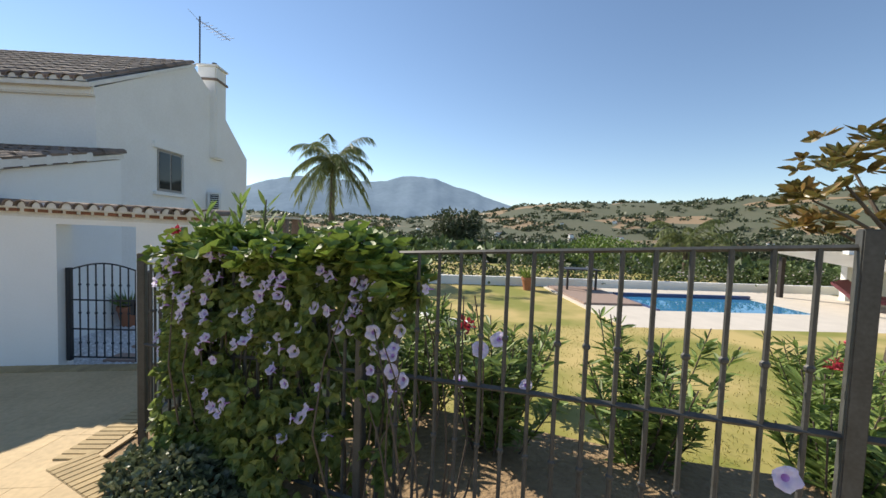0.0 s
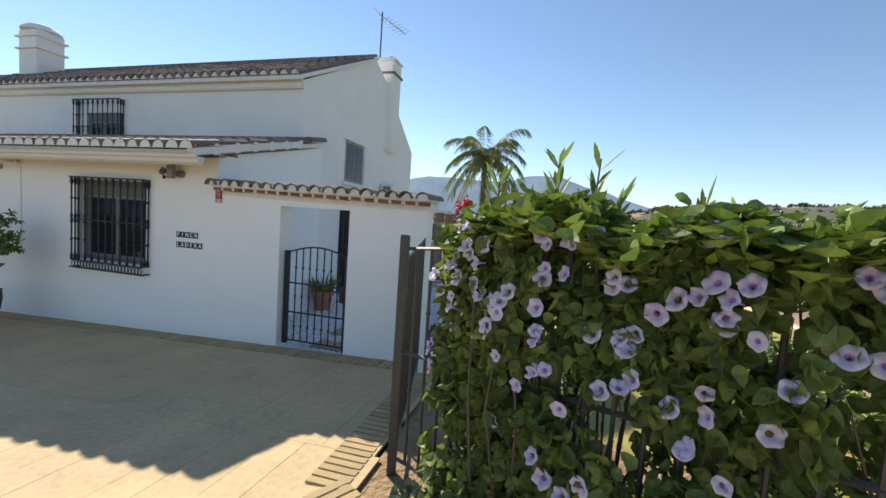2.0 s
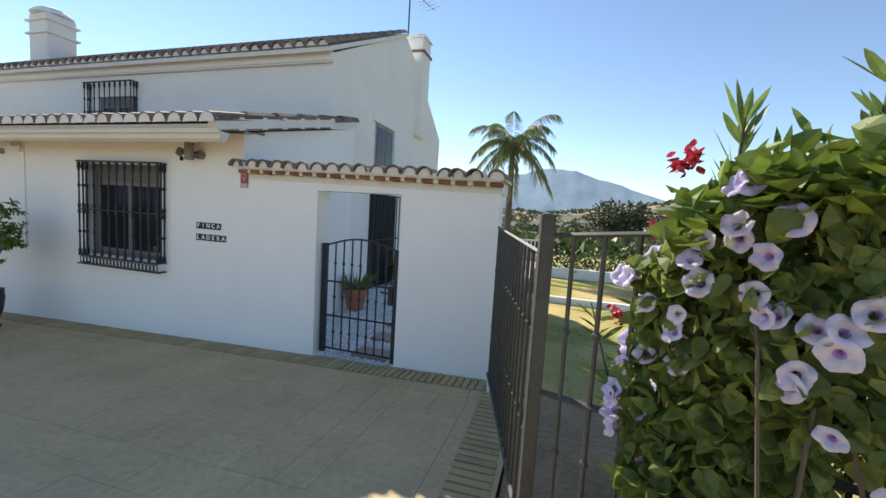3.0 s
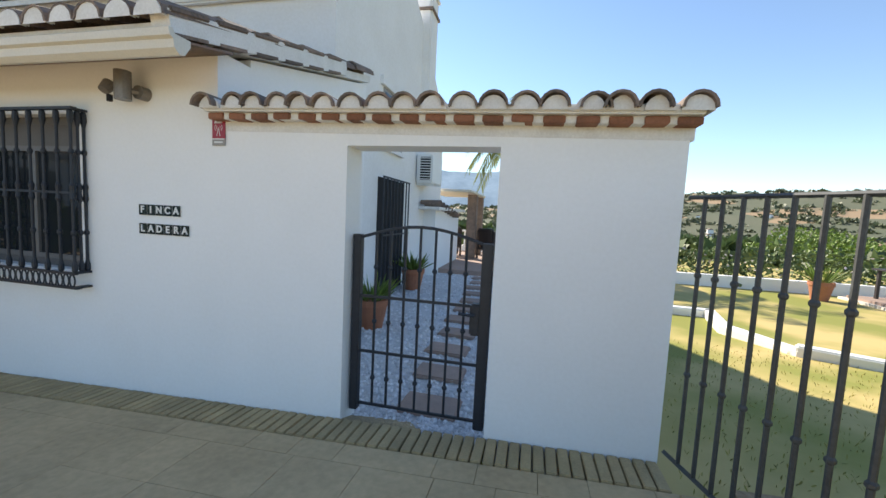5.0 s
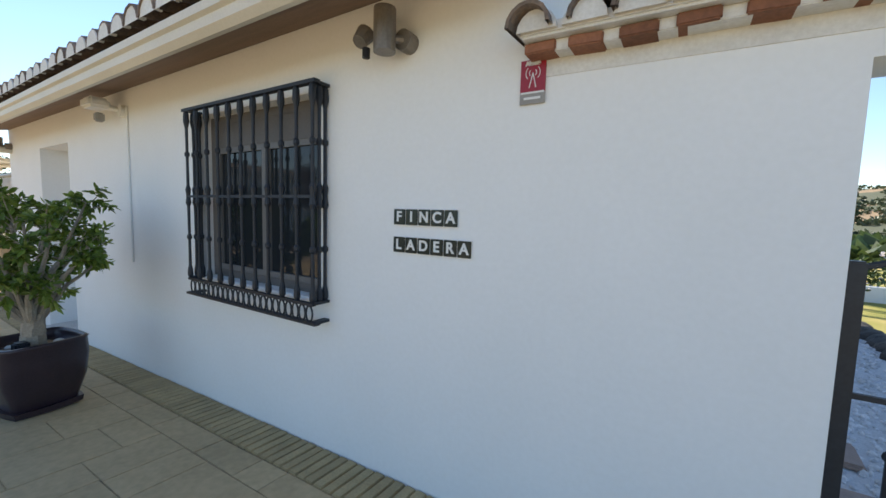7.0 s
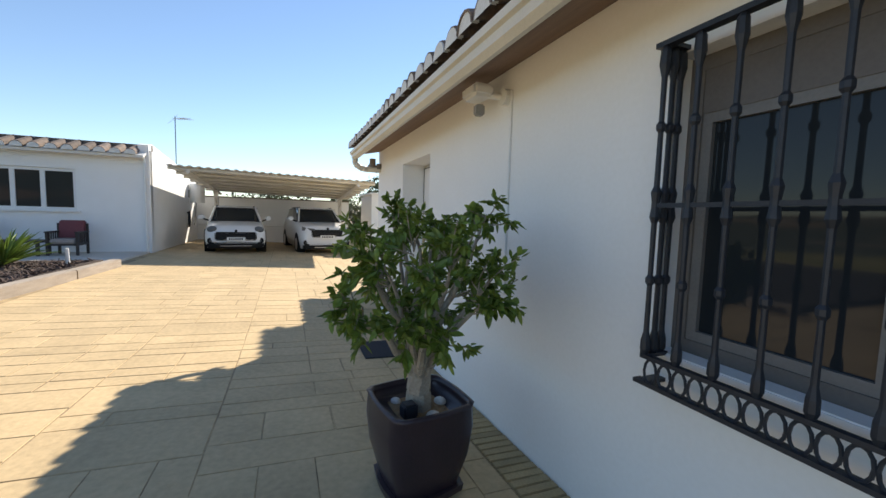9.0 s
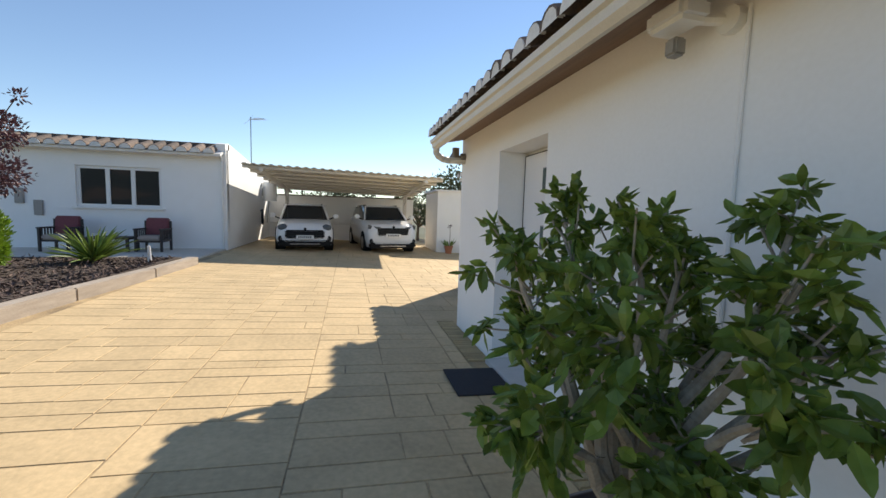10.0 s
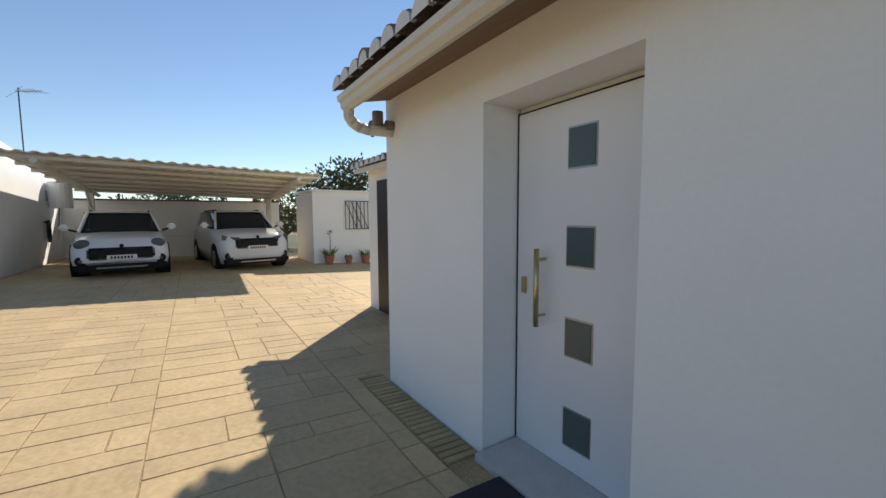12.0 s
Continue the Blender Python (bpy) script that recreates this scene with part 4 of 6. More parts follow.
# tall shoots that rise through the top of the vine
for x, y, h, red in ((-1.55, 3.12, 1.72, 2), (-1.36, 3.04, 1.8, 0), (-1.22, 3.0, 1.82, 0), (-1.0, 2.9, 1.62, 1), (-0.75, 2.78, 1.66, 2)):
    o = thing("oleander", "upright oleander shoots rising behind the vine", "shrub", (x, y, 0.3), 0, "oleanders")
    bm = bmesh.new()
    pts, ds = [], []
    for k in range(5):
        top = Vector((random.uniform(-0.16, 0.16), random.uniform(-0.12, 0.12), h - 0.13 * k))
        rod(bm, (0, 0, -0.1), top, 0.009, 0.004, 5)
        for m in range(34):
            t = 1 - 0.36 * random.random()
            a = random.uniform(0, 6.28)
            pts.append(top * t)
            ds.append((math.cos(a) * 0.45, math.sin(a) * 0.45, random.uniform(0.5, 1.3)))
    tagged(part("stems", bm, M_BARK, o), kind="stuff")
    tagged(leaves("foliage", pts, ds, 0.14, 0.022, M_OLEAN, o, 0.15, droop=0.1), kind="stuff")
    for k in range(red):
        c0 = np.array((random.uniform(-0.16, 0.02), random.uniform(-0.12, 0.0), h - 0.12 - 0.2 * k))
        fh = leaves("flower_head", c0 + RNG.normal(0, 0.018, (34, 3)), RNG.normal(0, 1, (34, 3)), 0.034, 0.03, M_REDFL, o)
        fh["label"] = "crimson flower head"

# ---- magnolia and palm ----
mg = thing("magnolia", "magnolia tree with large green and rusty leaves", "tree", (3.75, 3.3, 0.25))
bm = limb(bmesh.new(), (0, 0, -0.2), (0.05, 0, 1.6), 0.06, 0.045)
ends = []
for q in ((-0.85, 0.05, 2.05), (-0.6, 0.1, 2.25), (-0.35, -0.1, 2.45), (0.2, 0.2, 2.7), (-0.5, 0.3, 1.9), (0.5, 0.0, 2.4), (-0.1, 0.5, 2.5), (-0.15, 0.05, 2.15)):
    limb(bm, (0.05, 0, 1.5), q, 0.025, 0.008)
    ends.append(q)
part("trunk", bm, M_BARK, mg)
pts, ds = [], []
for q in ends:
    for k in range(7):
        c = Vector(q) + Vector((random.gauss(0, 0.13), random.gauss(0, 0.13), random.gauss(0, 0.1)))
        for i in range(9):
            a = random.uniform(0, 6.28)
            pts.append(c)
            ds.append((math.cos(a), math.sin(a), random.uniform(-0.2, 0.9)))
leaves("crown", pts, ds, 0.15, 0.062, M_MAGN, mg)


def palm(at, h, fr, label, lean=0.3, n=24):
    o = thing("palm_tree", label, "tree", at)
    bm = bmesh.new()
    pr = [(0.2, -0.3), (0.15, 0.3)]
    for i in range(24):
        t = i / 23
        pr.append((0.14 - 0.05 * t + (0.008 if i % 2 else 0), 0.3 + (h - 0.3) * t))
    part("trunk", lathe(bm, pr, 12), M_BARK, o)
    for i in range(n):
        a = i * 2.399
        rise = 2.0 - 2.3 * i / n
        v, f = [], []
        steps = 12
        spine = []
        for k in range(steps + 1):
            t = k / steps
            rr = fr * (t * 0.9)
            spine.append(Vector((math.cos(a) * rr * (1 - 0.25 * max(0, -rise)), math.sin(a) * rr * (1 - 0.25 * max(0, -rise)), h + 0.1 + fr * (rise * t * 0.8 - 0.95 * t * t))))
        sd = Vector((-math.sin(a), math.cos(a), 0))
        pts, ds = [], []
        for k in range(1, steps + 1):
            for m in range(7):
                c = spine[k - 1].lerp(spine[k], m / 7)
                fw = (spine[k] - spine[k - 1]).normalized()
                for s_ in (-1, 1):
                    pts.append(c)
                    ds.append(sd * s_ * 0.75 + fw * 0.7 + Vector((0, 0, random.uniform(-0.9, -0.3))))
        fo = leaves("frond", pts, ds, fr * 0.22, fr * 0.014, M_PALM, o, droop=0.3)
    return o


palm((-3.95, 16.9, 0.1), 4.25, 1.75, "slender palm with an arching crown beside the terrace")
palm((13.5, 20.0, -1.2), 2.8, 1.9, "young feathery palm behind the garden wall", n=18)
palm((16.5, 22.5, -1.5), 2.6, 1.7, "young feathery palm behind the garden wall", n=16)

# ---- potted ficus ----
pz = gz(-8.05, 4.33) + 0.01
pot = thing("plant_pot", "dark glazed square planter with saucer", "planter", (-8.06, 4.32, pz), 8)
M_POT = material("plum_glaze", (0.045, 0.028, 0.036), (0.03, 0.02, 0.026), 0.3, scale=6)
part("saucer", lathe(bmesh.new(), [(0.17, 0), (0.185, 0.01), (0.19, 0.045), (0.175, 0.045)], 32, square=0.6), M_POT, pot)
part("bowl", lathe(bmesh.new(), [(0.15, 0.02), (0.165, 0.05), (0.205, 0.2), (0.22, 0.34), (0.215, 0.435), (0.222, 0.45), (0.20, 0.455), (0.195, 0.43), (0.195, 0.39)], 36, square=0.75), M_POT, pot, smooth=True)
part("soil", lathe(bmesh.new(), [(0.2, 0.375), (0.195, 0.385), (0.1, 0.392), (0.01, 0.395)], 24, square=0.75), M_SOIL, pot)
part("spotlight", B(0.03, 0.1, -0.12, -0.05, 0.39, 0.46, bevel=0.01), M_IRON, pot, "small black garden spotlight")
for x, y, r in ((0.12, 0.02, 0.035), (-0.1, -0.08, 0.025), (0.0, 0.12, 0.03)):
    bm = bmesh.new()
    bmesh.ops.create_icosphere(bm, subdivisions=2, radius=r, matrix=Matrix.Translation((x, y, 0.395)) @ Matrix.Diagonal((1.2, 1, 0.7, 1)))
    part("pebble", bm, M_MORTAR, pot)
fic = thing("ficus_tree", "small ornamental tree with glossy green leaves in a planter", "tree", (-8.06, 4.32, pz + 0.39))
bm = limb(bmesh.new(), (0, 0, -0.02), (0.02, 0.0, 0.2), 0.068, 0.055, 0.03)
rt = random.Random(5)
pts, ds = [], []
for i in range(26):
    a = i * 2.4
    f = (i + 0.5) / 26
    rr = 0.41 * math.sin(math.pi * (0.2 + 0.6 * (1 - f))) + rt.uniform(-0.05, 0.03) - (0.22 if i % 4 == 3 else 0)
    q = Vector((math.cos(a) * rr, math.sin(a) * rr, 0.38 + 0.56 * f + rt.uniform(-0.05, 0.05)))
    m_ = Vector((q.x * 0.5, q.y * 0.5, 0.16 + q.z * 0.42))
    limb(bm, (0.015, 0, 0.14), m_, 0.024, 0.014, 0.1, 3)
    limb(bm, m_, q, 0.013, 0.006, 0.12, 3)
    for k in range(8):
        w = Vector((rt.gauss(0, 1), rt.gauss(0, 1), rt.gauss(0.25, 0.9))).normalized()
        tip = q + w * rt.uniform(0.05, 0.17)
        limb(bm, m_.lerp(q, rt.uniform(0.55, 1.0)), tip, 0.004, 0.0025, 0.1, 2, 5)
        grow = (tip - q).normalized()
        for j in range(16):
            c = tip - grow * rt.uniform(0, 0.075) + Vector((rt.gauss(0, 0.008), rt.gauss(0, 0.008), rt.gauss(0, 0.008)))
            b = Vector((rt.gauss(0, 1), rt.gauss(0, 1), rt.gauss(0, 1))).normalized()
            pts.append(c)
            ds.append(b + grow * 0.7 + Vector((0, 0, -0.15)))
part("trunk", bm, M_PALEBARK, fic)
leaves("crown", pts, ds, 0.056, 0.029, M_FICUS, fic, droop=0.15)

# ---- courtyard behind the gate ----
M_GRAVEL = material("white_gravel", (0.66, 0.66, 0.66), (0.46, 0.46, 0.47), 0.85, scale=30, bump=0.01, fine=120)
M_PEBBLE = material("white_pebbles", (0.74, 0.74, 0.75), (0.56, 0.56, 0.57), 0.7, scale=20, vary=0.25, island=True)
tagged(part("gravel_bed", B(-5.45, -2.75, 5.1, 11.45, -0.1, 0.2), M_GRAVEL), "bed of white gravel", "gravel", kind="structure")
n = 7000
ico = bmesh.new()
bmesh.ops.create_icosphere(ico, subdivisions=1, radius=1)
iv = np.array([v.co[:] for v in ico.verts])
itri = np.array([[v.index for v in f.verts] for f in ico.faces])
ico.free()
c = np.column_stack((RNG.uniform(-5.4, -2.78, n), 5.15 + 6.2 * RNG.uniform(0, 1, n) ** 1.8, np.full(n, 0.2)))
sc = RNG.uniform(0.012, 0.026, (n, 1, 1)) * RNG.uniform(0.6, 1.2, (n, 1, 3))
v = (iv[None] * sc + c[:, None]).reshape(-1, 3)
f = (itri[None] + (np.arange(n) * len(iv))[:, None, None]).reshape(-1, 3)
tagged(raw("gravel", v.tolist(), f.tolist(), M_PEBBLE), "loose white gravel stones", "gravel", kind="stuff")
M_STEP = material("stepping_stone", (0.38, 0.27, 0.22), (0.30, 0.22, 0.18), 0.85, scale=12, bump=0.004, vary=0.1)
for i in range(11):
    s = tagged(part("stepping_stone", B(-0.2, 0.2, -0.14, 0.14, 0, 0.04, bevel=0.012), M_STEP), "flat reddish stepping stone in white gravel", "paving stone", "stepping stones")
    s.matrix_basis = pose(-3.78 - 0.035 * i + random.uniform(-0.03, 0.03), 5.42 + 0.56 * i, 0.195, 0, 0, random.uniform(-5, 5))
M_ROCK = material("dark_rock", (0.06, 0.055, 0.05), (0.11, 0.10, 0.09), 0.9, scale=9, bump=0.01, vary=0.2)
rim = thing("rock_edging", "dark stones edging the gravel bed", "edging")
for i in range(34):
    bm = bmesh.new()
    bmesh.ops.create_icosphere(bm, subdivisions=2, radius=0.13, matrix=Matrix.Diagonal((1, 1.2, 0.75, 1)))
    for v_ in bm.verts:
        v_.co *= 1 + 0.3 * noise.noise(v_.co * 7 + Vector((i * 3.1, 0, 0)))
    part("rock", bm, M_ROCK, rim).matrix_basis = pose(-2.72 + random.uniform(-0.05, 0.05), 5.35 + i * 0.18, 0.2, 0, 0, random.uniform(0, 360))
M_TERRA = material("terracotta", (0.42, 0.17, 0.09), (0.33, 0.13, 0.07), 0.8, scale=10, vary=0.1)


def clay_pot(at, r, h, n, ln, label):
    o = thing("terracotta_pot", label, "plant pot", at, 0, "terracotta pots")
    part("pot", lathe(bmesh.new(), [(r * 0.65, 0), (r * 0.9, h * 0.7), (r * 0.95, h * 0.8), (r, h * 0.8), (r, h), (r * 0.88, h), (r * 0.85, h * 0.9)], 20), M_TERRA, o)
    a = RNG.uniform(0, 6.28, n)
    leaves("plant", np.column_stack((np.cos(a) * r * 0.4, np.sin(a) * r * 0.4, np.full(n, h * 0.9))), np.column_stack((np.cos(a), np.sin(a), RNG.uniform(0.5, 2.2, n))), ln, 0.03, M_BUSHG, o)


clay_pot((-4.86, 7.0, 0.2), 0.18, 0.33, 70, 0.3, "terracotta pot with a spiky green plant on gravel")
clay_pot((-5.12, 9.35, 0.2), 0.2, 0.36, 90, 0.3, "terracotta pot with a bushy green plant on gravel")
clay_pot((3.65, 14.0, -0.1), 0.25, 0.45, 80, 0.5, "terracotta pot with a bushy green plant on the lawn")
gd = tagged(thing("door_2", "dark grilled side door of the house", "door"), kind="structure")
part("leaf", B(HX1 - 0.02, HX1 + 0.01, 8.45, 9.65, 0.2, 2.03), M_DARK, gd)
for i in range(9):
    y = 8.45 + 1.2 * i / 8
    part("bar", rod(bmesh.new(), (HX1 + 0.1, y, 0.25), (HX1 + 0.1, y, 2.04), 0.012, seg=6), M_IRON, gd)
for z in (0.3, 1.15, 2.03):
    part("rail", B(HX1 + 0.09, HX1 + 0.115, 8.43, 9.67, z - 0.012, z + 0.012), M_IRON, gd)
ac = thing("air_conditioner", "white outdoor air conditioning unit on the wall", "air conditioner", (HX1, 10.3, 2.1))
part("case", B(0.02, 0.34, 0, 0.8, 0, 0.55, bevel=0.02), M_WHITE, ac)
part("grille", B(0.1, 0.3, -0.012, 0.0, 0.06, 0.5), M_DARK, ac)
for i in range(9):
    part("slat", B(0.09, 0.31, -0.02, -0.01, 0.07 + i * 0.05, 0.085 + i * 0.05), M_WHITE, ac)
part("bracket", B(0, 0.34, 0.1, 0.14, -0.04, 0.0), M_WHITE, ac)
pw = thing("porch", "low white porch with a tiled roof", "porch")
part("porch_wall", B(-5.45, -5.18, 11.0, 13.6, 0, 1.62), M_PLASTER, pw)
for k in range(8):
    bm = barrel(bmesh.new(), 0, 0, 0, 0.42, 0.0, 0.085, 0.07, seg=6)
    part("tile", bm, M_TILE, pw).matrix_basis = pose(-5.0, 10.7 + k * 0.3, 1.72 - 0.035 * k, 0, -20, 90)
part("porch_roof", B(-5.45, -5.02, 10.6, 13.7, 1.60, 1.66), M_MORTAR, pw)
aw = thing("patio_awning", "pale fabric awning beside the terrace", "awning")
part("canopy", B(-6.0, -4.7, 12.6, 15.5, 2.1, 2.16, bevel=0.01), M_GUTTER, aw)
part("pillar", B(-4.98, -4.72, 13.8, 14.05, 0.3, 2.1), M_TILE, aw)
part("pillar", B(-4.98, -4.72, 15.1, 15.35, 0.3, 2.1), M_TILE, aw)
tagged(part("terrace", B(-9, -2.6, 11.45, 16.4, -0.3, 0.3, bevel=0.01), M_STEP), "brick-red tiled terrace", "terrace", kind="structure")
tagged(part("terrace_wall", B(-9, -2.6, 16.3, 16.45, 0.3, 0.5), M_PLASTER), "low white terrace wall", "wall", kind="structure")
bal = thing("balustrade", "white slatted balustrade along the terrace", "railing")
part("handrail", B(-9, -2.6, 16.32, 16.42, 0.96, 1.02), M_WHITE, bal)
for i in range(46):
    x = -8.9 + i * 0.138
    part("baluster", rod(bmesh.new(), (x, 16.37, 0.5), (x, 16.37, 0.97), 0.028, seg=6), M_WHITE, bal)


def chair_simple(at, turn, frame_mat, seat_mat, label, group):
    o = thing("armchair", label, "chair", at, turn, group)
    for x in (-0.29, 0.29):
        for y, h in ((-0.28, 0.58), (0.28, 0.8)):
            part("leg", B(x - 0.025, x + 0.025, y - 0.025, y + 0.025, 0, h), frame_mat, o)
        part("armrest", B(x - 0.04, x + 0.04, -0.32, 0.3, 0.57, 0.605, bevel=0.006), frame_mat, o)
        for k in range(5):
            part("slat", B(x - 0.012, x + 0.012, -0.2 + k * 0.1, -0.17 + k * 0.1, 0.3, 0.57), frame_mat, o)
        part("side_rail", B(x - 0.02, x + 0.02, -0.28, 0.28, 0.27, 0.32), frame_mat, o)
    part("seat_frame", B(-0.29, 0.29, -0.29, 0.29, 0.25, 0.3), frame_mat, o)
    part("seat_cushion", B(-0.265, 0.265, -0.3, 0.22, 0.3, 0.42, bevel=0.035), seat_mat[0], o, "pale seat cushion")
    b = part("back_cushion", B(-0.27, 0.27, -0.06, 0.06, 0, 0.48, bevel=0.03), seat_mat[1], o, "faded red back cushion")
    b.matrix_basis = pose(0, 0.22, 0.4, -10)
    return o


M_DKWOOD = material("dark_wood", (0.035, 0.026, 0.024), (0.022, 0.017, 0.016), 0.5, scale=8)
M_CUSHR = material("faded_red_cloth", (0.22, 0.075, 0.085), (0.17, 0.055, 0.065), 0.95, scale=30, bump=0.002)
M_CUSHP = material("beige_cloth", (0.42, 0.36, 0.33), (0.34, 0.29, 0.27), 0.95, scale=30, bump=0.002)
chair_simple((-4.3, 14.3, 0.3), 150, M_DKWOOD, (M_DKWOOD, M_DKWOOD), "dark wooden terrace armchair", "terrace chairs")
chair_simple((-5.6, 14.6, 0.3), 200, M_DKWOOD, (M_DKWOOD, M_DKWOOD), "dark wooden terrace armchair", "terrace chairs")

# ---- pool garden ----
M_STONE = material("pale_paving", (0.66, 0.60, 0.52), (0.55, 0.5, 0.43), 0.85, scale=2, bump=0.003)
kerb_pts = [(-2.7, 10.9), (0.05, 10.8), (-0.2, 9.6), (0.2, 8.6), (0.9, 8.25), (2.6, 8.9), (3.6, 10.8), (3.4, 12.6)]
lk = thing("lawn_kerb", "low white painted kerb around the lawn", "kerb")
for (xa, ya), (xb, yb) in zip(kerb_pts[:4], kerb_pts[1:5]):
    L = math.hypot(xb - xa, yb - ya)
    ob = part("kerb_stone", B(-0.05, L + 0.05, -0.09, 0.09, -0.2, 0.14, bevel=0.02), M_WHITE, lk)
    ob.matrix_basis = pose(xa, ya, garden_z(xa, ya), 0, 0, math.degrees(math.atan2(yb - ya, xb - xa)))
tagged(part("wall_garden", B(-2.6, 26, 15.0, 15.2, -0.5, 0.22), M_PLASTER), "low white garden wall", "wall", kind="structure")
pd = tagged(part("pool_deck", wall_with_holes(bmesh.new(), 4.4, 15.5, -0.14, -0.04, 8.35, 14.6, [(6.3, 10.9, 10.6, 13.0)]), M_STONE), "pale stone paving round the pool", "paving", kind="structure")
pd.matrix_basis = Matrix(((1, 0, 0, 0), (0, 0, 1, 0), (0, 1, 0, 0), (0, 0, 0, 1)))
pool = thing("swimming_pool", "blue swimming pool with dark brick coping", "pool")
M_WATER = glassy("pool_water", (0.04, 0.22, 0.42))
part("water", B(6.35, 10.85, 10.65, 12.95, -0.6, -0.05), M_WATER, pool)
M_POOLT = material("pool_tile", (0.05, 0.08, 0.22), (0.035, 0.06, 0.16), 0.3, scale=20)
part("basin_rim", B(6.25, 10.95, 12.95, 13.05, -0.5, 0.06), M_POOLT, pool)
part("basin_rim", B(6.25, 6.35, 10.6, 13.0, -0.5, 0.0), M_POOLT, pool)
tagged(part("wood_deck", B(4.5, 6.2, 11.2, 14.5, -0.1, 0.02, bevel=0.01), M_STEP), "brown deck beside the pool", "deck", kind="structure")
perg = thing("pool_house", "white pool house with a pale canopy roof", "pavilion")
part("back_wall", B(14.6, 20, 13.2, 13.4, -0.3, 1.9), M_PLASTER, perg)
bm = bmesh.new()
q = [bm.verts.new(v) for v in ((11.8, 10.2, 1.25), (20, 9.0, 1.35), (20, 14, 1.75), (12.2, 14, 1.6))]
bm.faces.new(q)
bmesh.ops.solidify(bm, geom=bm.faces[:], thickness=0.12)
part("canopy_roof", bm, M_GUTTER, perg)
for x, y in ((12.3, 10.6), (12.6, 13.6), (15.5, 10.2), (18.5, 10.0)):
    part("post", B(x - 0.07, x + 0.07, y - 0.07, y + 0.07, -0.2, 1.4), M_DKWOOD, perg)
for x, y in ((13.4, 11.3), (14.3, 11.9)):
    o = thing("sun_lounger", "red cushioned sun lounger by the pool", "lounger", (x, y, -0.04), 20, "sun loungers")
    part("mattress", B(-0.3, 0.3, -0.9, 0.5, 0.26, 0.36, bevel=0.03), M_CUSHR, o)
    part("backrest", B(-0.3, 0.3, 0.0, 0.7, 0, 0.1, bevel=0.03), M_CUSHR, o).matrix_basis = pose(0, 0.45, 0.28, 40)
    for a, b in ((-0.25, -0.8), (0.25, -0.8), (-0.25, 0.4), (0.25, 0.4)):
        part("leg", B(a - 0.02, a + 0.02, b - 0.02, b + 0.02, 0, 0.27), M_DKWOOD, o)
gt = thing("garden_table", "dark garden table beyond the lawn", "table", (5.4, 13.9, 0.02))
part("tabletop", B(-0.6, 0.6, -0.4, 0.4, 0.68, 0.72), M_DKWOOD, gt)
for a, b in ((-0.5, -0.3), (0.5, -0.3), (-0.5, 0.3), (0.5, 0.3)):
    part("leg", B(a - 0.03, a + 0.03, b - 0.03, b + 0.03, 0, 0.68), M_DKWOOD, gt)

# flowering hedge beyond the wall, far trees
M_HEDGE = leafy("hedge_leaf", (0.055, 0.095, 0.03), (0.12, 0.16, 0.05), 0.2)
hd_ = thing("hedge", "green hedge with pale blossom behind the garden wall", "hedge", (11, 16.2, -0.3))
n = 9000
p = np.column_stack((RNG.uniform(-13.5, 15, n), RNG.normal(0, 0.45, n), RNG.uniform(0, 1, n) ** 0.7))
p[:, 2] *= 1.15 + 0.25 * np.sin(p[:, 0] * 1.7) + 0.15 * np.sin(p[:, 0] * 4.1)
tagged(leaves("hedge_foliage", p, RNG.normal(0, 1, (n, 3)), 0.16, 0.09, M_HEDGE, hd_), kind="stuff")
p = p[RNG.choice(n, 420)] + np.array((0, -0.25, 0.08))
M_BLOSS = leafy("pale_blossom", (0.62, 0.58, 0.55), (0.7, 0.6, 0.6), 0.3)
tagged(leaves("blossom", p, RNG.normal(0, 1, (420, 3)), 0.09, 0.09, M_BLOSS, hd_), kind="stuff")


def tree(at, h, rad, label, mat, n=1500, size=0.22, name="tree"):
    o = thing(name, label, "tree", at)
    bm = limb(bmesh.new(), (0, 0, -0.5), (0, 0, h * 0.55), rad * 0.09, rad * 0.05)
    pts, ds = [], []
    for i in range(9):
        a = i * 2.4
        q = Vector((math.cos(a) * rad * 0.6, math.sin(a) * rad * 0.6, h * random.uniform(0.5, 0.9)))
        limb(bm, (0, 0, h * 0.35), q, rad * 0.04, rad * 0.015)
        p_, d_ = blob_points(n // 9, q, (rad * 0.5, rad * 0.5, h * 0.2), 0.2)
        pts.append(p_)
        ds.append(d_ + RNG.normal(0, 0.5, d_.shape))
    part("trunk", bm, M_BARK, o)
    leaves("crown", np.concatenate(pts), np.concatenate(ds), size, size * 0.6, mat, o)
    return o


tree((3.6, 46, -2.6), 6.5, 2.8, "tall dark grey-green tree in the valley", M_WOODS, 2600, 0.4)
tree((9.5, 26, -1.6), 2.6, 2.6, "rounded bright green tree behind the hedge", M_BUSHG, 2600, 0.22)
tree((14, 27, -1.8), 2.7, 2.4, "rounded bright green tree behind the hedge", M_BUSHG, 2400, 0.22)
tree((21, 27, -1.8), 4.0, 3.4, "broad dark green tree behind the pool", M_WOODS, 2600, 0.28)
tree((27, 26, -1.8), 4.2, 3.6, "broad dark green tree behind the pool", M_WOODS, 2600, 0.28)
tree((18, 38, -2.6), 4.2, 3.4, "broad green tree in the valley", M_BUSHG, 2000, 0.3)
tree((-31.5, 10.7, -0.3), 5.2, 2.6, "grey-green olive tree behind the shed", M_WOODS, 2600, 0.24)
tree((-31, 2.5, -0.3), 3.3, 2.0, "dark shrub tree behind the car wall", M_WOODS, 1500, 0.2)
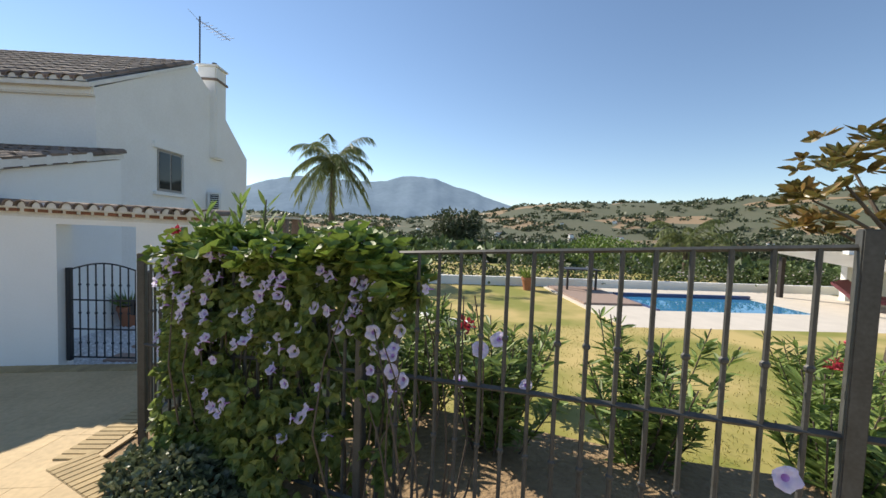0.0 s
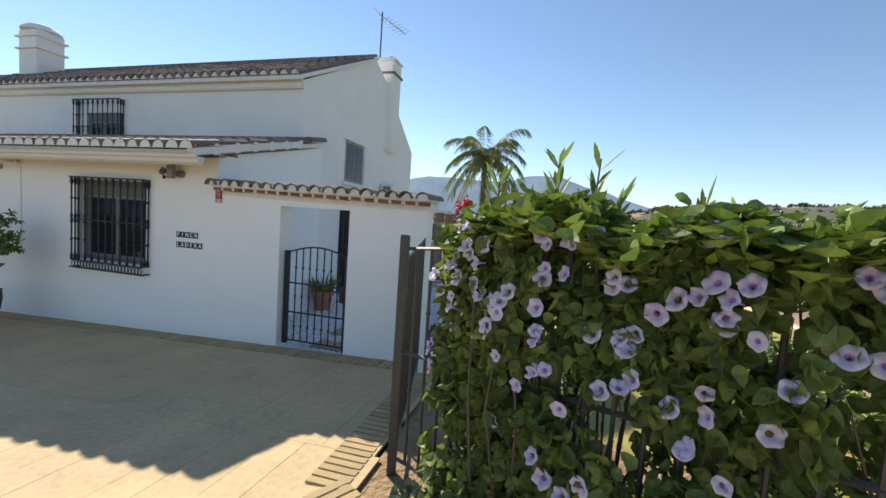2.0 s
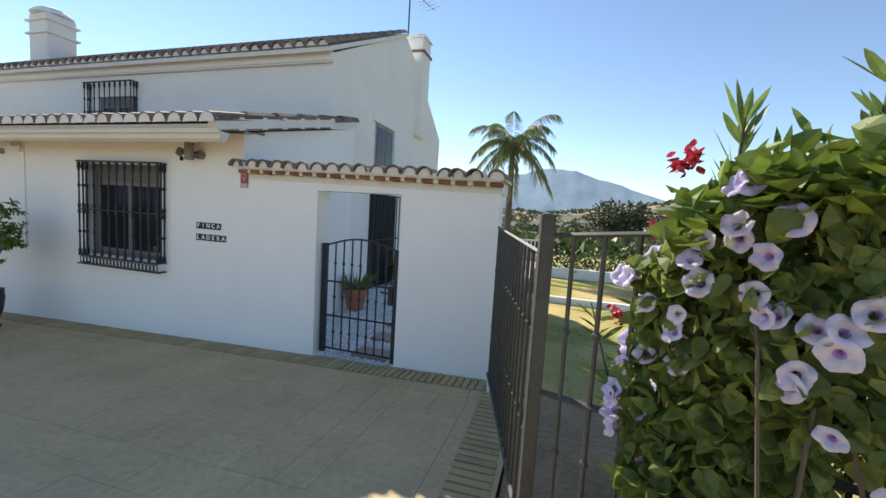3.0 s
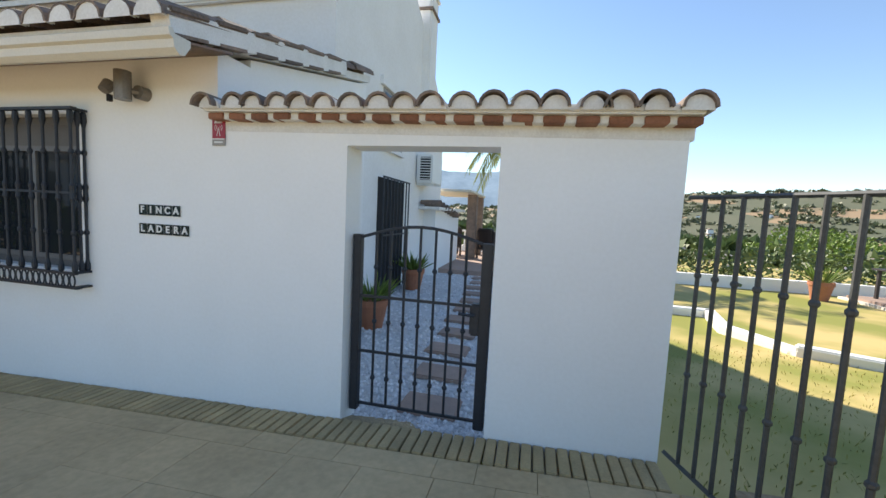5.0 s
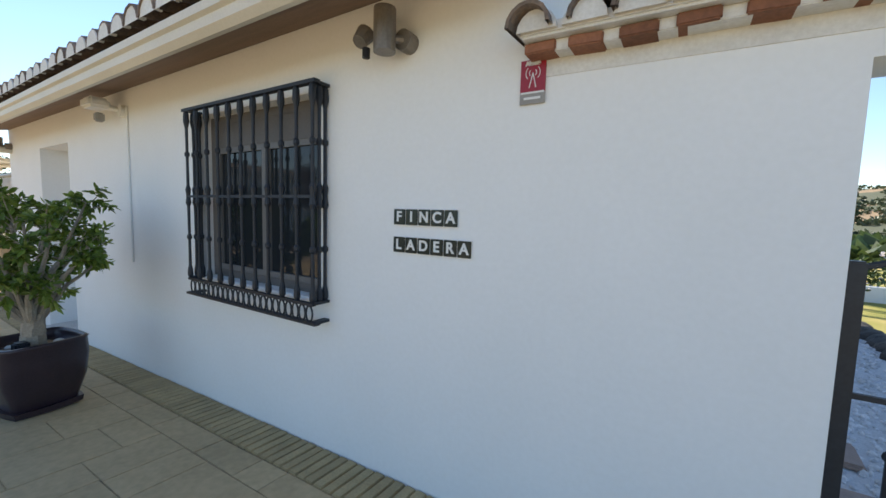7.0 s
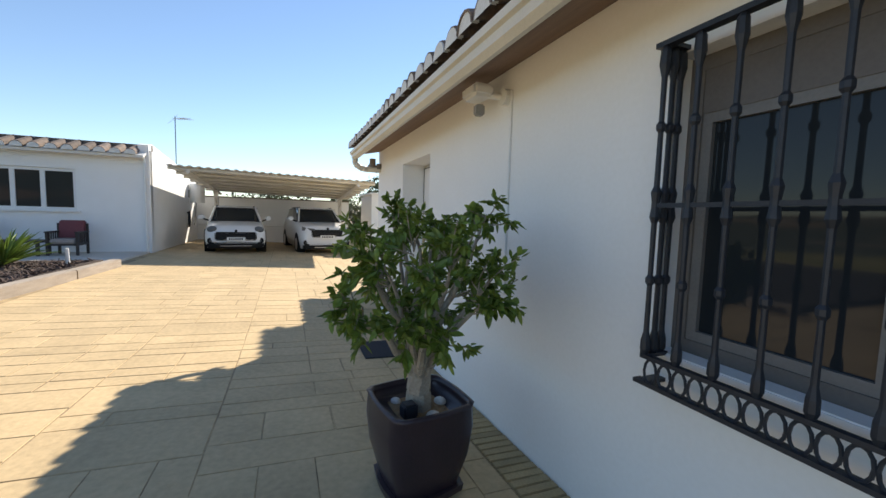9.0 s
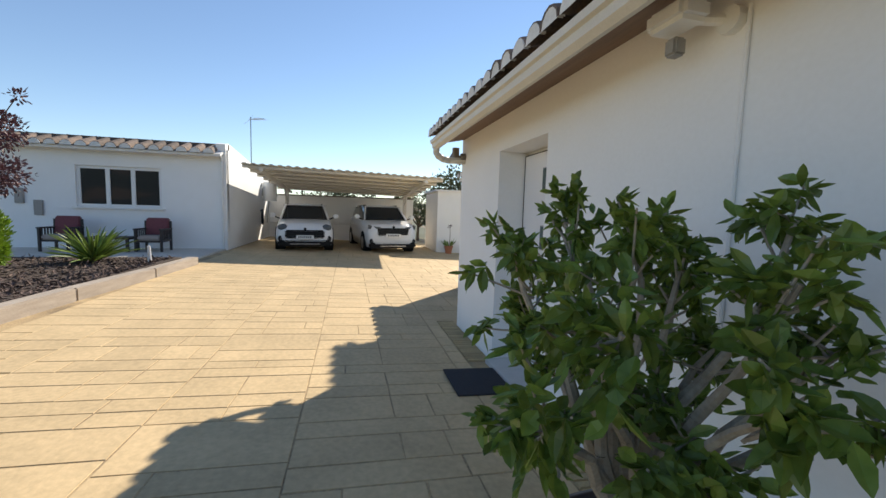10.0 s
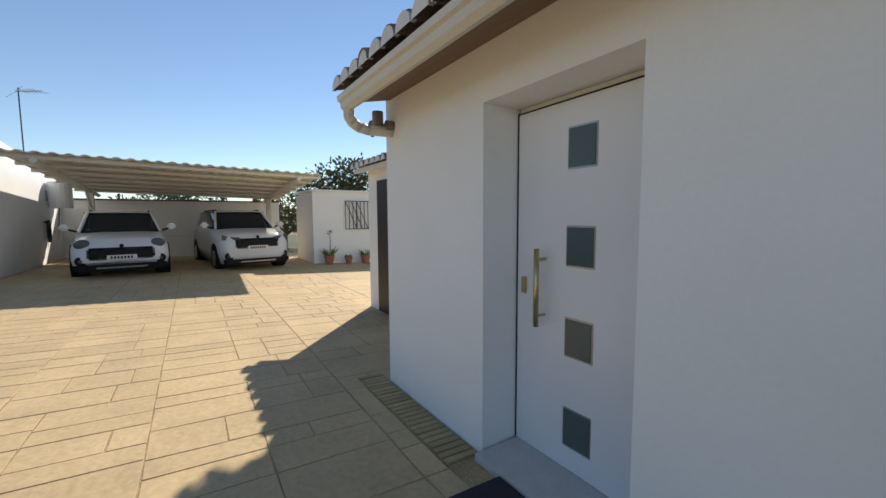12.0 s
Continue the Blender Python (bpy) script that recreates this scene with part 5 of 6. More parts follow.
tree((-28.2, 7.3, -0.2), 2.5, 1.2, "dark green shrub beside the boundary wall", M_WOODS, 1600, 0.14)
for x, y, h in ((-31, 7.1, 2.9), (-32, 6.6, 2.6), (-33, 5.0, 3.2)):
    o = thing("cypress", "slim dark cypress behind the wall", "tree", (x, y, 0), 0, "cypresses")
    p, d = blob_points(500, (0, 0, h * 0.55), (0.25, 0.25, h * 0.5), 0.5)
    part("trunk", rod(bmesh.new(), (0, 0, -0.3), (0, 0, h * 0.7), 0.05, 0.02, 6), M_BARK, o)
    leaves("crown", p, d + np.array((0, 0, 1.5)), 0.16, 0.07, M_WOODS, o)

# valley woods: very many small clumps
def woods(name, label, count, rmin, rmax, size, mat, seed, leafn=26):
    g = np.random.default_rng(seed)
    az = np.radians(g.uniform(-40, 68, count))
    r = rmin * (rmax / rmin) ** g.uniform(0, 1, count)
    pts, ds, sizes = [], [], []
    for a, rr in zip(az, r):
        x, y = rr * math.sin(a), 3 + rr * math.cos(a)
        if noise.noise(Vector((x / 60, y / 60, 4))) < -0.12:
            continue
        s = size * (rr / rmin) ** 0.33 * g.uniform(0.6, 1.5)
        z = terrain_z(x, y)
        q = g.normal(0, 1, (leafn, 3))
        q /= np.linalg.norm(q, axis=1, keepdims=True)
        q[:, 2] = np.abs(q[:, 2])
        pts.append(np.array((x, y, z - 0.2 * s)) + q * s * np.array((1, 1, 0.85)) * g.uniform(0.6, 1.0, (leafn, 1)))
        ds.append(q + g.normal(0, 0.7, q.shape))
        sizes.append(np.full(leafn, s))
    P_, D_, S_ = np.concatenate(pts), np.concatenate(ds), np.concatenate(sizes)
    D_ /= np.linalg.norm(D_, axis=1, keepdims=True)
    up = g.normal(0, 1, P_.shape)
    sd = np.cross(D_, up)
    sd /= np.linalg.norm(sd, axis=1, keepdims=True)
    k = (S_ * 0.55)[:, None]
    v = np.stack((P_ - D_ * k * 0.4, P_ + sd * k * 0.5, P_ + D_ * k * 0.9, P_ - sd * k * 0.5), 1).reshape(-1, 3)
    f = (np.arange(len(P_))[:, None] * 4 + np.arange(4)).tolist()
    tagged(raw(name, v.tolist(), f, mat), label, "woods", kind="stuff")


woods("valley_bushes", "scattered green bushes below the garden", 520, 22, 90, 0.9, M_HEDGE, 3, 60)
woods("valley_trees", "olive groves and trees across the valley", 3600, 70, 520, 1.9, M_WOODS, 4, 30)
woods("hill_trees", "dark trees over the far hills", 3800, 420, 1300, 5.0, M_WOODS, 5, 18)
g_ = np.random.default_rng(9)
for i in range(26):
    a, r = radians(g_.uniform(-18, 60)), g_.uniform(130, 900)
    x, y = r * math.sin(a), 3 + r * math.cos(a)
    w, h = g_.uniform(5, 12), g_.uniform(3, 5)
    o = thing("farmhouse", "small white farmhouse far across the valley", "house", (x, y, terrain_z(x, y)), g_.uniform(0, 90), "far houses")
    part("walls", B(-w / 2, w / 2, -3, 3, -2, h), M_PLASTER, o)
    bm = bmesh.new()
    q = [bm.verts.new(v) for v in ((-w / 2 - 0.3, -3.4, h), (w / 2 + 0.3, -3.4, h), (w / 2 + 0.3, 3.4, h), (-w / 2 - 0.3, 3.4, h), (-w / 2 - 0.3, 0, h + 1.4), (w / 2 + 0.3, 0, h + 1.4))]
    for fc in ((0, 1, 5, 4), (2, 3, 4, 5), (0, 4, 3), (1, 2, 5), (3, 2, 1, 0)):
        bm.faces.new([q[k] for k in fc])
    part("roof", bm, M_TILES, o)

# ---- annex beyond the wing ----
tagged(part("wall_annex", B(-15.1, -12.4, 6.05, 6.3, -0.3, 2.2), M_PLASTER), "white plastered annex wall", "wall", kind="structure")
tagged(part("wall_annex_end", B(-15.1, -14.85, 6.3, 7.1, -0.3, 2.25), M_PLASTER), "white plastered annex end", "wall", kind="structure")
tile_roof("annex_roof", "clay barrel-tile eaves of the annex", -15.25, -12.2, 5.8, 2.22, 7.1, 2.5, 0.2, 0.085, 3, True)
od = tagged(thing("door_3", "dark brown annex door", "door"), kind="structure")
part("leaf", B(-14.7, -13.8, 6.02, 6.06, -0.02, 2.0), M_DKWOOD, od)

# ---- guest house ----
FX, SY = -19.8, 0.15
P0 = 0.2
gwin = (-3.52, -1.5, 1.36, 2.47)
gh = tagged(part("wall_guest_house", wall_with_holes(bmesh.new(), -6.2, SY, 0, 0.25, -0.2, 3.1, [(-3.52, -1.5, 1.36, 2.47)]), M_PLASTER), "white plastered single-storey guest house", "wall", kind="structure")
gh.matrix_basis = Matrix.Translation((FX, 0, 0)) @ Matrix.Rotation(radians(90), 4, "Z")
bm = bmesh.new()
vs = [(-26, 2.6), (-26, -0.2), (FX - 0.25, -0.2), (FX - 0.25, 3.24)]
lo = [bm.verts.new((x, SY, z)) for x, z in ((-26, -0.2), (FX - 0.25, -0.2), (FX + 0.05, 3.24), (FX - 0.25, 3.3), (-26, 2.75))]
lo2 = [bm.verts.new((v.co.x, SY - 0.25, v.co.z)) for v in lo]
bm.faces.new(lo)
bm.faces.new(lo2[::-1])
for i in range(5):
    j = (i + 1) % 5
    bm.faces.new((lo[i], lo2[i], lo2[j], lo[j]))
bmesh.ops.recalc_face_normals(bm, faces=bm.faces)
tagged(part("wall_guest_side", bm, M_PLASTER), "white plastered side wall of the guest house", "wall", kind="structure")
tagged(part("wall_guest_return", B(-22, FX - 1.0, -6.3, -6.05, -0.2, 3.0), M_PLASTER), "white plastered wall", "wall", kind="structure")
tagged(part("wall_guest_recess", B(FX - 1.1, FX - 0.9, -12, -6.2, -0.2, 2.8), M_PLASTER), "white plastered recessed wall", "wall", kind="structure")
rf = tile_roof("guest_roof", "clay barrel-tile eaves of the guest house", -5.95, 0.1, -0.40, 2.93, 0.25, 3.16, 0.33, 0.14, 1, True)
rf.matrix_basis = Matrix.Translation((FX, 0, 0)) @ Matrix.Rotation(radians(90), 4, "Z")
tagged(part("parapet", B(FX - 0.35, FX - 0.2, -6.1, SY, 3.1, 3.27), M_TILE), "clay ridge above the guest house eaves", "trim", kind="structure")
tagged(part("ceiling_guest", B(-26, FX - 0.2, -6.1, 0, 2.6, 2.7), M_PLASTER_OLD), "flat roof slab", "roof", kind="structure")
gwn = tagged(thing("window_4", "three-part white framed window", "window"), kind="structure")
gwn.matrix_basis = Matrix.Translation((FX - 0.06, 0, 0)) @ Matrix.Rotation(radians(90), 4, "Z")
part("window_frame", wall_with_holes(bmesh.new(), -3.52, -1.5, 0, 0.06, 1.36, 2.47, [(-3.44, -2.86, 1.44, 2.39), (-2.76, -2.26, 1.44, 2.39), (-2.16, -1.58, 1.44, 2.39)]), M_WHITE, gwn)
for a, b in ((-3.44, -2.86), (-2.76, -2.26), (-2.16, -1.58)):
    part("pane", B(a, b, 0.03, 0.04, 1.44, 2.39), M_GLASS, gwn)
part("sill", B(-3.6, -1.42, -0.12, 0.0, 1.31, 1.36), M_WHITE, gwn)
# dark sheet painted as the unlit inside of the guest house
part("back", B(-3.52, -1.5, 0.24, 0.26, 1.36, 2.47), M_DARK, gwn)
dp = thing("downpipe", "white downpipe at the corner", "pipe")
part("pipe", rod(bmesh.new(), (FX + 0.06, 0.05, 0.1), (FX + 0.06, 0.05, 2.75), 0.035), M_WHITE, dp)
part("swan_neck", rod(bmesh.new(), (FX + 0.06, 0.05, 2.75), (FX + 0.2, 0.05, 2.95), 0.035), M_WHITE, dp)
for i, y in enumerate((-4.35, -4.75)):
    o = thing("wall_box", "small grey box on the wall", "meter box", (FX, y, 1.3 + 0.3 * i))
    part("case", B(0, 0.05, -0.1, 0.1, -0.2, 0.2, bevel=0.01), M_SHUTTER, o)
tagged(part("patio", B(FX, -16.9, -8, 0.1, -0.2, 0.24, bevel=0.01), M_STONE), "pale paved patio", "patio", kind="structure")
chair_simple((FX + 0.75, -3.45, 0.235), 90, M_DKWOOD, (M_CUSHP, M_CUSHR), "dark wooden armchair with red and beige cushions", "patio chairs")
chair_simple((FX + 0.75, -1.42, 0.235), 90, M_DKWOOD, (M_CUSHP, M_CUSHR), "dark wooden armchair with red and beige cushions", "patio chairs")
tb = thing("coffee_table", "low dark wooden table between the armchairs", "table", (FX + 0.85, -2.3, 0.235))
part("tabletop", B(-0.3, 0.3, -0.5, 0.5, 0.33, 0.38, bevel=0.005), M_DKWOOD, tb)
for a, b in ((-0.25, -0.44), (0.25, -0.44), (-0.25, 0.44), (0.25, 0.44)):
    part("leg", B(a - 0.03, a + 0.03, b - 0.03, b + 0.03, 0, 0.33), M_DKWOOD, tb)
# planting bed with sleepers
M_MULCH = material("bark_mulch", (0.10, 0.07, 0.055), (0.05, 0.038, 0.03), 0.95, scale=18, bump=0.02)
M_SLEEPER = material("old_sleeper", (0.45, 0.38, 0.31), (0.30, 0.25, 0.20), 0.9, scale=6, bump=0.008, stretch=(0.4, 3, 3))
tagged(part("planting_bed", B(-16.9, -9.5, -8, 0.02, -0.2, 0.33), M_MULCH), "planting bed covered with dark bark mulch", "bed", kind="structure")
n = 5000
p = np.column_stack((RNG.uniform(-16.8, -11.5, n), -0.1 - 3.5 * RNG.uniform(0, 1, n) ** 1.6, np.full(n, 0.335)))
tagged(leaves("mulch_chips", p, RNG.normal(0, 1, (n, 3)) * np.array((1, 1, 0.3)), 0.09, 0.035, material("mulch_chip", (0.16, 0.11, 0.09), (0.07, 0.05, 0.045), 0.95, vary=0.4, island=True)), "loose bark chips on the bed", "mulch", kind="stuff")
kp = [(-16.75, 0.30), (-15.0, 0.22), (-13.2, 0.08), (-11.3, -0.02), (-9.4, -0.1)]
for (xa, ya), (xb, yb) in zip(kp, kp[1:]):
    L = math.hypot(xb - xa, yb - ya)
    o = tagged(part("timber_sleeper", B(0.005, L - 0.005, -0.1, 0.1, -0.1, 0.17, bevel=0.015), M_SLEEPER), "weathered timber sleeper edging the bed", "edging", "bed edging")
    o.matrix_basis = pose(xa, ya, gz(xa, ya) + 0.0, 0, 0, math.degrees(math.atan2(yb - ya, xb - xa)))
cy = thing("cycad", "green strap-leaved plant in the mulch", "plant", (-16.1, -1.2, 0.33))
a = RNG.uniform(0, 6.28, 120)
leaves("fronds", np.zeros((120, 3)), np.column_stack((np.cos(a), np.sin(a), RNG.uniform(0.3, 2.6, 120))), 0.85, 0.05, M_BUSHG, cy, droop=0.25)
o = thing("bollard_light", "short white bollard light in the bed", "lamp", (-16.1, -0.25, 0.33))
part("post", rod(bmesh.new(), (0, 0, 0), (0.02, 0, 0.32), 0.035, 0.03, 12), M_WHITE, o)
bl = thing("conifer_ball", "clipped bright yellow-green round conifer", "shrub", (-14.4, -1.95, 0.33))
p, d = blob_points(7000, (0, 0, 0.52), (0.5, 0.5, 0.55), 0.75)
leaves("foliage", p, d + RNG.normal(0, 0.35, d.shape) + np.array((0, 0, 0.5)), 0.075, 0.03, M_BALL, bl)
part("core", lathe(bmesh.new(), [(0.1, -0.02), (0.3, 0.2), (0.36, 0.5), (0.28, 0.8), (0.05, 0.98)], 12), M_WOODS, bl)
pn = thing("plum_tree", "purple-leaved plum tree in the bed", "tree", (-14.9, -2.35, 0.33))
bm = limb(bmesh.new(), (0, 0, -0.1), (0, 0, 1.2), 0.06, 0.05)
pts, ds = [], []
for i in range(12):
    a = i * 2.4
    q = Vector((math.cos(a) * random.uniform(0.3, 0.75), math.sin(a) * random.uniform(0.3, 0.75), random.uniform(1.2, 2.4)))
    limb(bm, (0, 0, 1.0), q, 0.03, 0.008)
    p, d = blob_points(420, q, (0.34, 0.34, 0.32), 0.1)
    pts.append(p)
    ds.append(d + RNG.normal(0, 0.5, d.shape))
limb(bm, (0, 0, 1.0), (0.05, 0.95, 2.75), 0.02, 0.006)
p, d = blob_points(40, (0.05, 0.95, 2.75), (0.12, 0.12, 0.1), 0.1)
pts.append(p)
ds.append(d)
part("trunk", bm, M_BARK, pn)
leaves("crown", np.concatenate(pts), np.concatenate(ds), 0.075, 0.042, M_PRUNUS, pn)

# ---- car port, wall and shed ----
tagged(part("wall_back", B(-26.2, -26.0, -0.1, 6.6, -0.3, 2.05), M_PLASTER), "white plastered boundary wall", "wall", kind="structure")
tagged(part("wall_cap", B(-26.25, -25.95, -0.1, 6.6, 2.05, 2.1), M_TILE), "dark coping on the boundary wall", "trim", kind="structure")
cpt = thing("carport", "white corrugated carport roof on steel beams", "carport")
bm = bmesh.new()
fx, bx, y0, y1 = -19.55, -25.9, 0.6, 6.55
N = 100
zt = lambda y, x: 2.72 - 0.025 * (y - y0) - (fx - x) * 0.055
top = []
for i in range(N + 1):
    y = y0 + (y1 - y0) * i / N
    k = 0.03 if i % 4 in (1, 2) else 0.0
    top.append((y, k))
for (ya, ka), (yb, kb) in zip(top, top[1:]):
    q = [bm.verts.new(v) for v in ((fx, ya, zt(ya, fx) + ka), (fx, yb, zt(yb, fx) + kb), (bx, yb, zt(yb, bx) + kb), (bx, ya, zt(ya, bx) + ka))]
    bm.faces.new(q)
    q2 = [bm.verts.new(v.co - Vector((0, 0, 0.02))) for v in q]
    bm.faces.new(q2[::-1])
    bm.faces.new((q[1], q[0], q2[0], q2[1]))
bmesh.ops.remove_doubles(bm, verts=bm.verts, dist=0.0005)
M_CORR = material("corrugated_sheet", (0.74, 0.71, 0.65), (0.64, 0.61, 0.55), 0.6, scale=2)
part("roof_sheet", bm, M_CORR, cpt)
for i in range(7):
    x = fx - 0.15 - i * 0.95
    part("purlin", rod(bmesh.new(), (x, y0, zt(y0, x) - 0.06), (x, y1, zt(y1, x) - 0.06), 0.045, seg=4), M_CORR, cpt)
for y in (1.1, 6.0):
    part("beam", rod(bmesh.new(), (fx - 0.1, y, zt(y, fx) - 0.14), (bx + 0.1, y, zt(y, bx) - 0.16), 0.07, seg=4), M_CORR, cpt)
    part("post", B(-24.7, -24.55, y - 0.07, y + 0.07, -0.1, zt(y, -24.6) - 0.1), M_CORR, cpt)
    part("brace", rod(bmesh.new(), (-24.6, y, 1.75), (-23.9, y, zt(y, -23.9) - 0.15), 0.035, seg=4), M_CORR, cpt)
bl2 = thing("water_heater", "white round water heater on the side wall", "water heater", (-24.6, 0.3, 1.75))
part("tank", rod(bmesh.new(), (0, 0.14, 0), (0, 0.14, 0.75), 0.27, seg=18), M_WHITE, bl2)
part("pipe", rod(bmesh.new(), (0, 0.1, 0), (0, 0.02, -0.9), 0.015), M_SHUTTER, bl2)
part("bracket", B(-0.1, 0.1, -0.15, 0.0, 0.2, 0.5), M_SHUTTER, bl2)
hz = thing("garden_hose", "dark coiled hose hanging on the wall", "hose", (-24.2, 0.2, 1.1))
part("coil", path_tube(bmesh.new(), [Vector((0.12 * math.cos(k / 10 * 6.283), 0.03, 0.3 * math.sin(k / 10 * 6.283))) for k in range(11)], 0.03, 6), M_IRON, hz)
part("bracket", B(-0.03, 0.03, -0.05, 0.05, 0.22, 0.28), M_IRON, hz)
wp = thing("wall_pipe", "white pipe along the boundary wall", "pipe")
part("pipe", rod(bmesh.new(), (-25.96, 0.2, 0.85), (-25.96, 6.4, 0.8), 0.025, seg=8), M_WHITE, wp)
shd = thing("garden_shed", "small white shed with barred window", "shed")
part("shed_front", B(-22.3, -22.15, 6.95, 10.5, -0.3, 2.3), M_PLASTER, shd)
part("shed_side", B(-24.5, -22.3, 6.95, 7.1, -0.3, 2.25), M_PLASTER, shd)
part("shed_roof", B(-24.6, -22.05, 6.85, 10.6, 2.3, 2.36), M_PLASTER_OLD, shd)
part("window_pane", B(-22.15, -22.13, 8.05, 8.95, 1.1, 1.95), M_WHITE, shd)
part("window_frame", B(-22.14, -22.1, 8.42, 8.46, 1.1, 1.95), M_SHUTTER, shd)
for i in range(8):
    part("bar", rod(bmesh.new(), (-22.08, 8.03 + i * 0.135, 1.05), (-22.08, 8.03 + i * 0.135, 2.0), 0.012, seg=6), M_IRON, shd)
for k in range(3):
    part("diagonal_bar", rod(bmesh.new(), (-22.07, 8.03 + 0.2 * k, 2.0), (-22.07, 8.43 + 0.2 * k, 1.05), 0.012, seg=6), M_IRON, shd)
for z in (1.05, 2.0):
    part("bar_rail", B(-22.09, -22.06, 8.02, 8.99, z - 0.012, z + 0.012), M_IRON, shd)
for y, r, h, ln in ((7.35, 0.17, 0.3, 0.3), (8.0, 0.13, 0.24, 0.12), (8.6, 0.17, 0.3, 0.25)):
    clay_pot((-21.8, y, gz(-21.8, y)), r, h, 40, ln, "clay pot with a green plant beside the shed")
o = thing("tall_succulent", "thin tall flower stalk in a pot", "plant", (-21.8, 7.35, gz(-21.8, 7.35) + 0.2))
part("stalk", limb(bmesh.new(), (0, 0, 0), (0.02, 0.03, 0.85), 0.012, 0.008), M_BARK, o)
p, d = blob_points(30, (0.02, 0.03, 0.85), (0.07, 0.07, 0.06), 0.2)
leaves("head", p, d, 0.06, 0.03, M_PRUNUS, o)

# ---- parked cars ----
M_CARP = material("white_car_paint", (0.74, 0.74, 0.74), (0.72, 0.72, 0.72), 0.18, scale=2)
M_CARB = material("black_plastic", (0.012, 0.012, 0.012), (0.009, 0.009, 0.009), 0.7, spec=0.2)
M_TYRE = material("tyre_rubber", (0.02, 0.02, 0.02), (0.03, 0.03, 0.03), 0.9)
M_RIM = material("alloy_rim", (0.45, 0.45, 0.46), (0.38, 0.38, 0.39), 0.3, 0.9)
M_LAMP = glassy("headlamp_glass", (0.10, 0.11, 0.12))


def loft(bm, sections):
    rings = [[bm.verts.new(p) for p in s] for s in sections]
    for a, b in zip(rings, rings[1:]):
        k = len(a)
        for i in range(k):
            bm.faces.new((a[i], a[(i + 1) % k], b[(i + 1) % k], b[i]))
    bm.faces.new(rings[0][::-1])
    bm.faces.new(rings[-1])
    bmesh.ops.recalc_face_normals(bm, faces=bm.faces)
    return bm


def ring(x, w, zb, zt, k=0.9, belly=0.12):
    """One cross-section of a car body, half width w, from sill to shoulder."""
    return [(x, -w * 0.93, zb), (x, -w, zb + (zt - zb) * 0.35), (x, -w * 0.99, zb + (zt - zb) * 0.7), (x, -w * k, zt), (x, -w * 0.45, zt + 0.025), (x, w * 0.45, zt + 0.025), (x, w * k, zt), (x, w * 0.99, zb + (zt - zb) * 0.7), (x, w, zb + (zt - zb) * 0.35), (x, w * 0.93, zb)]


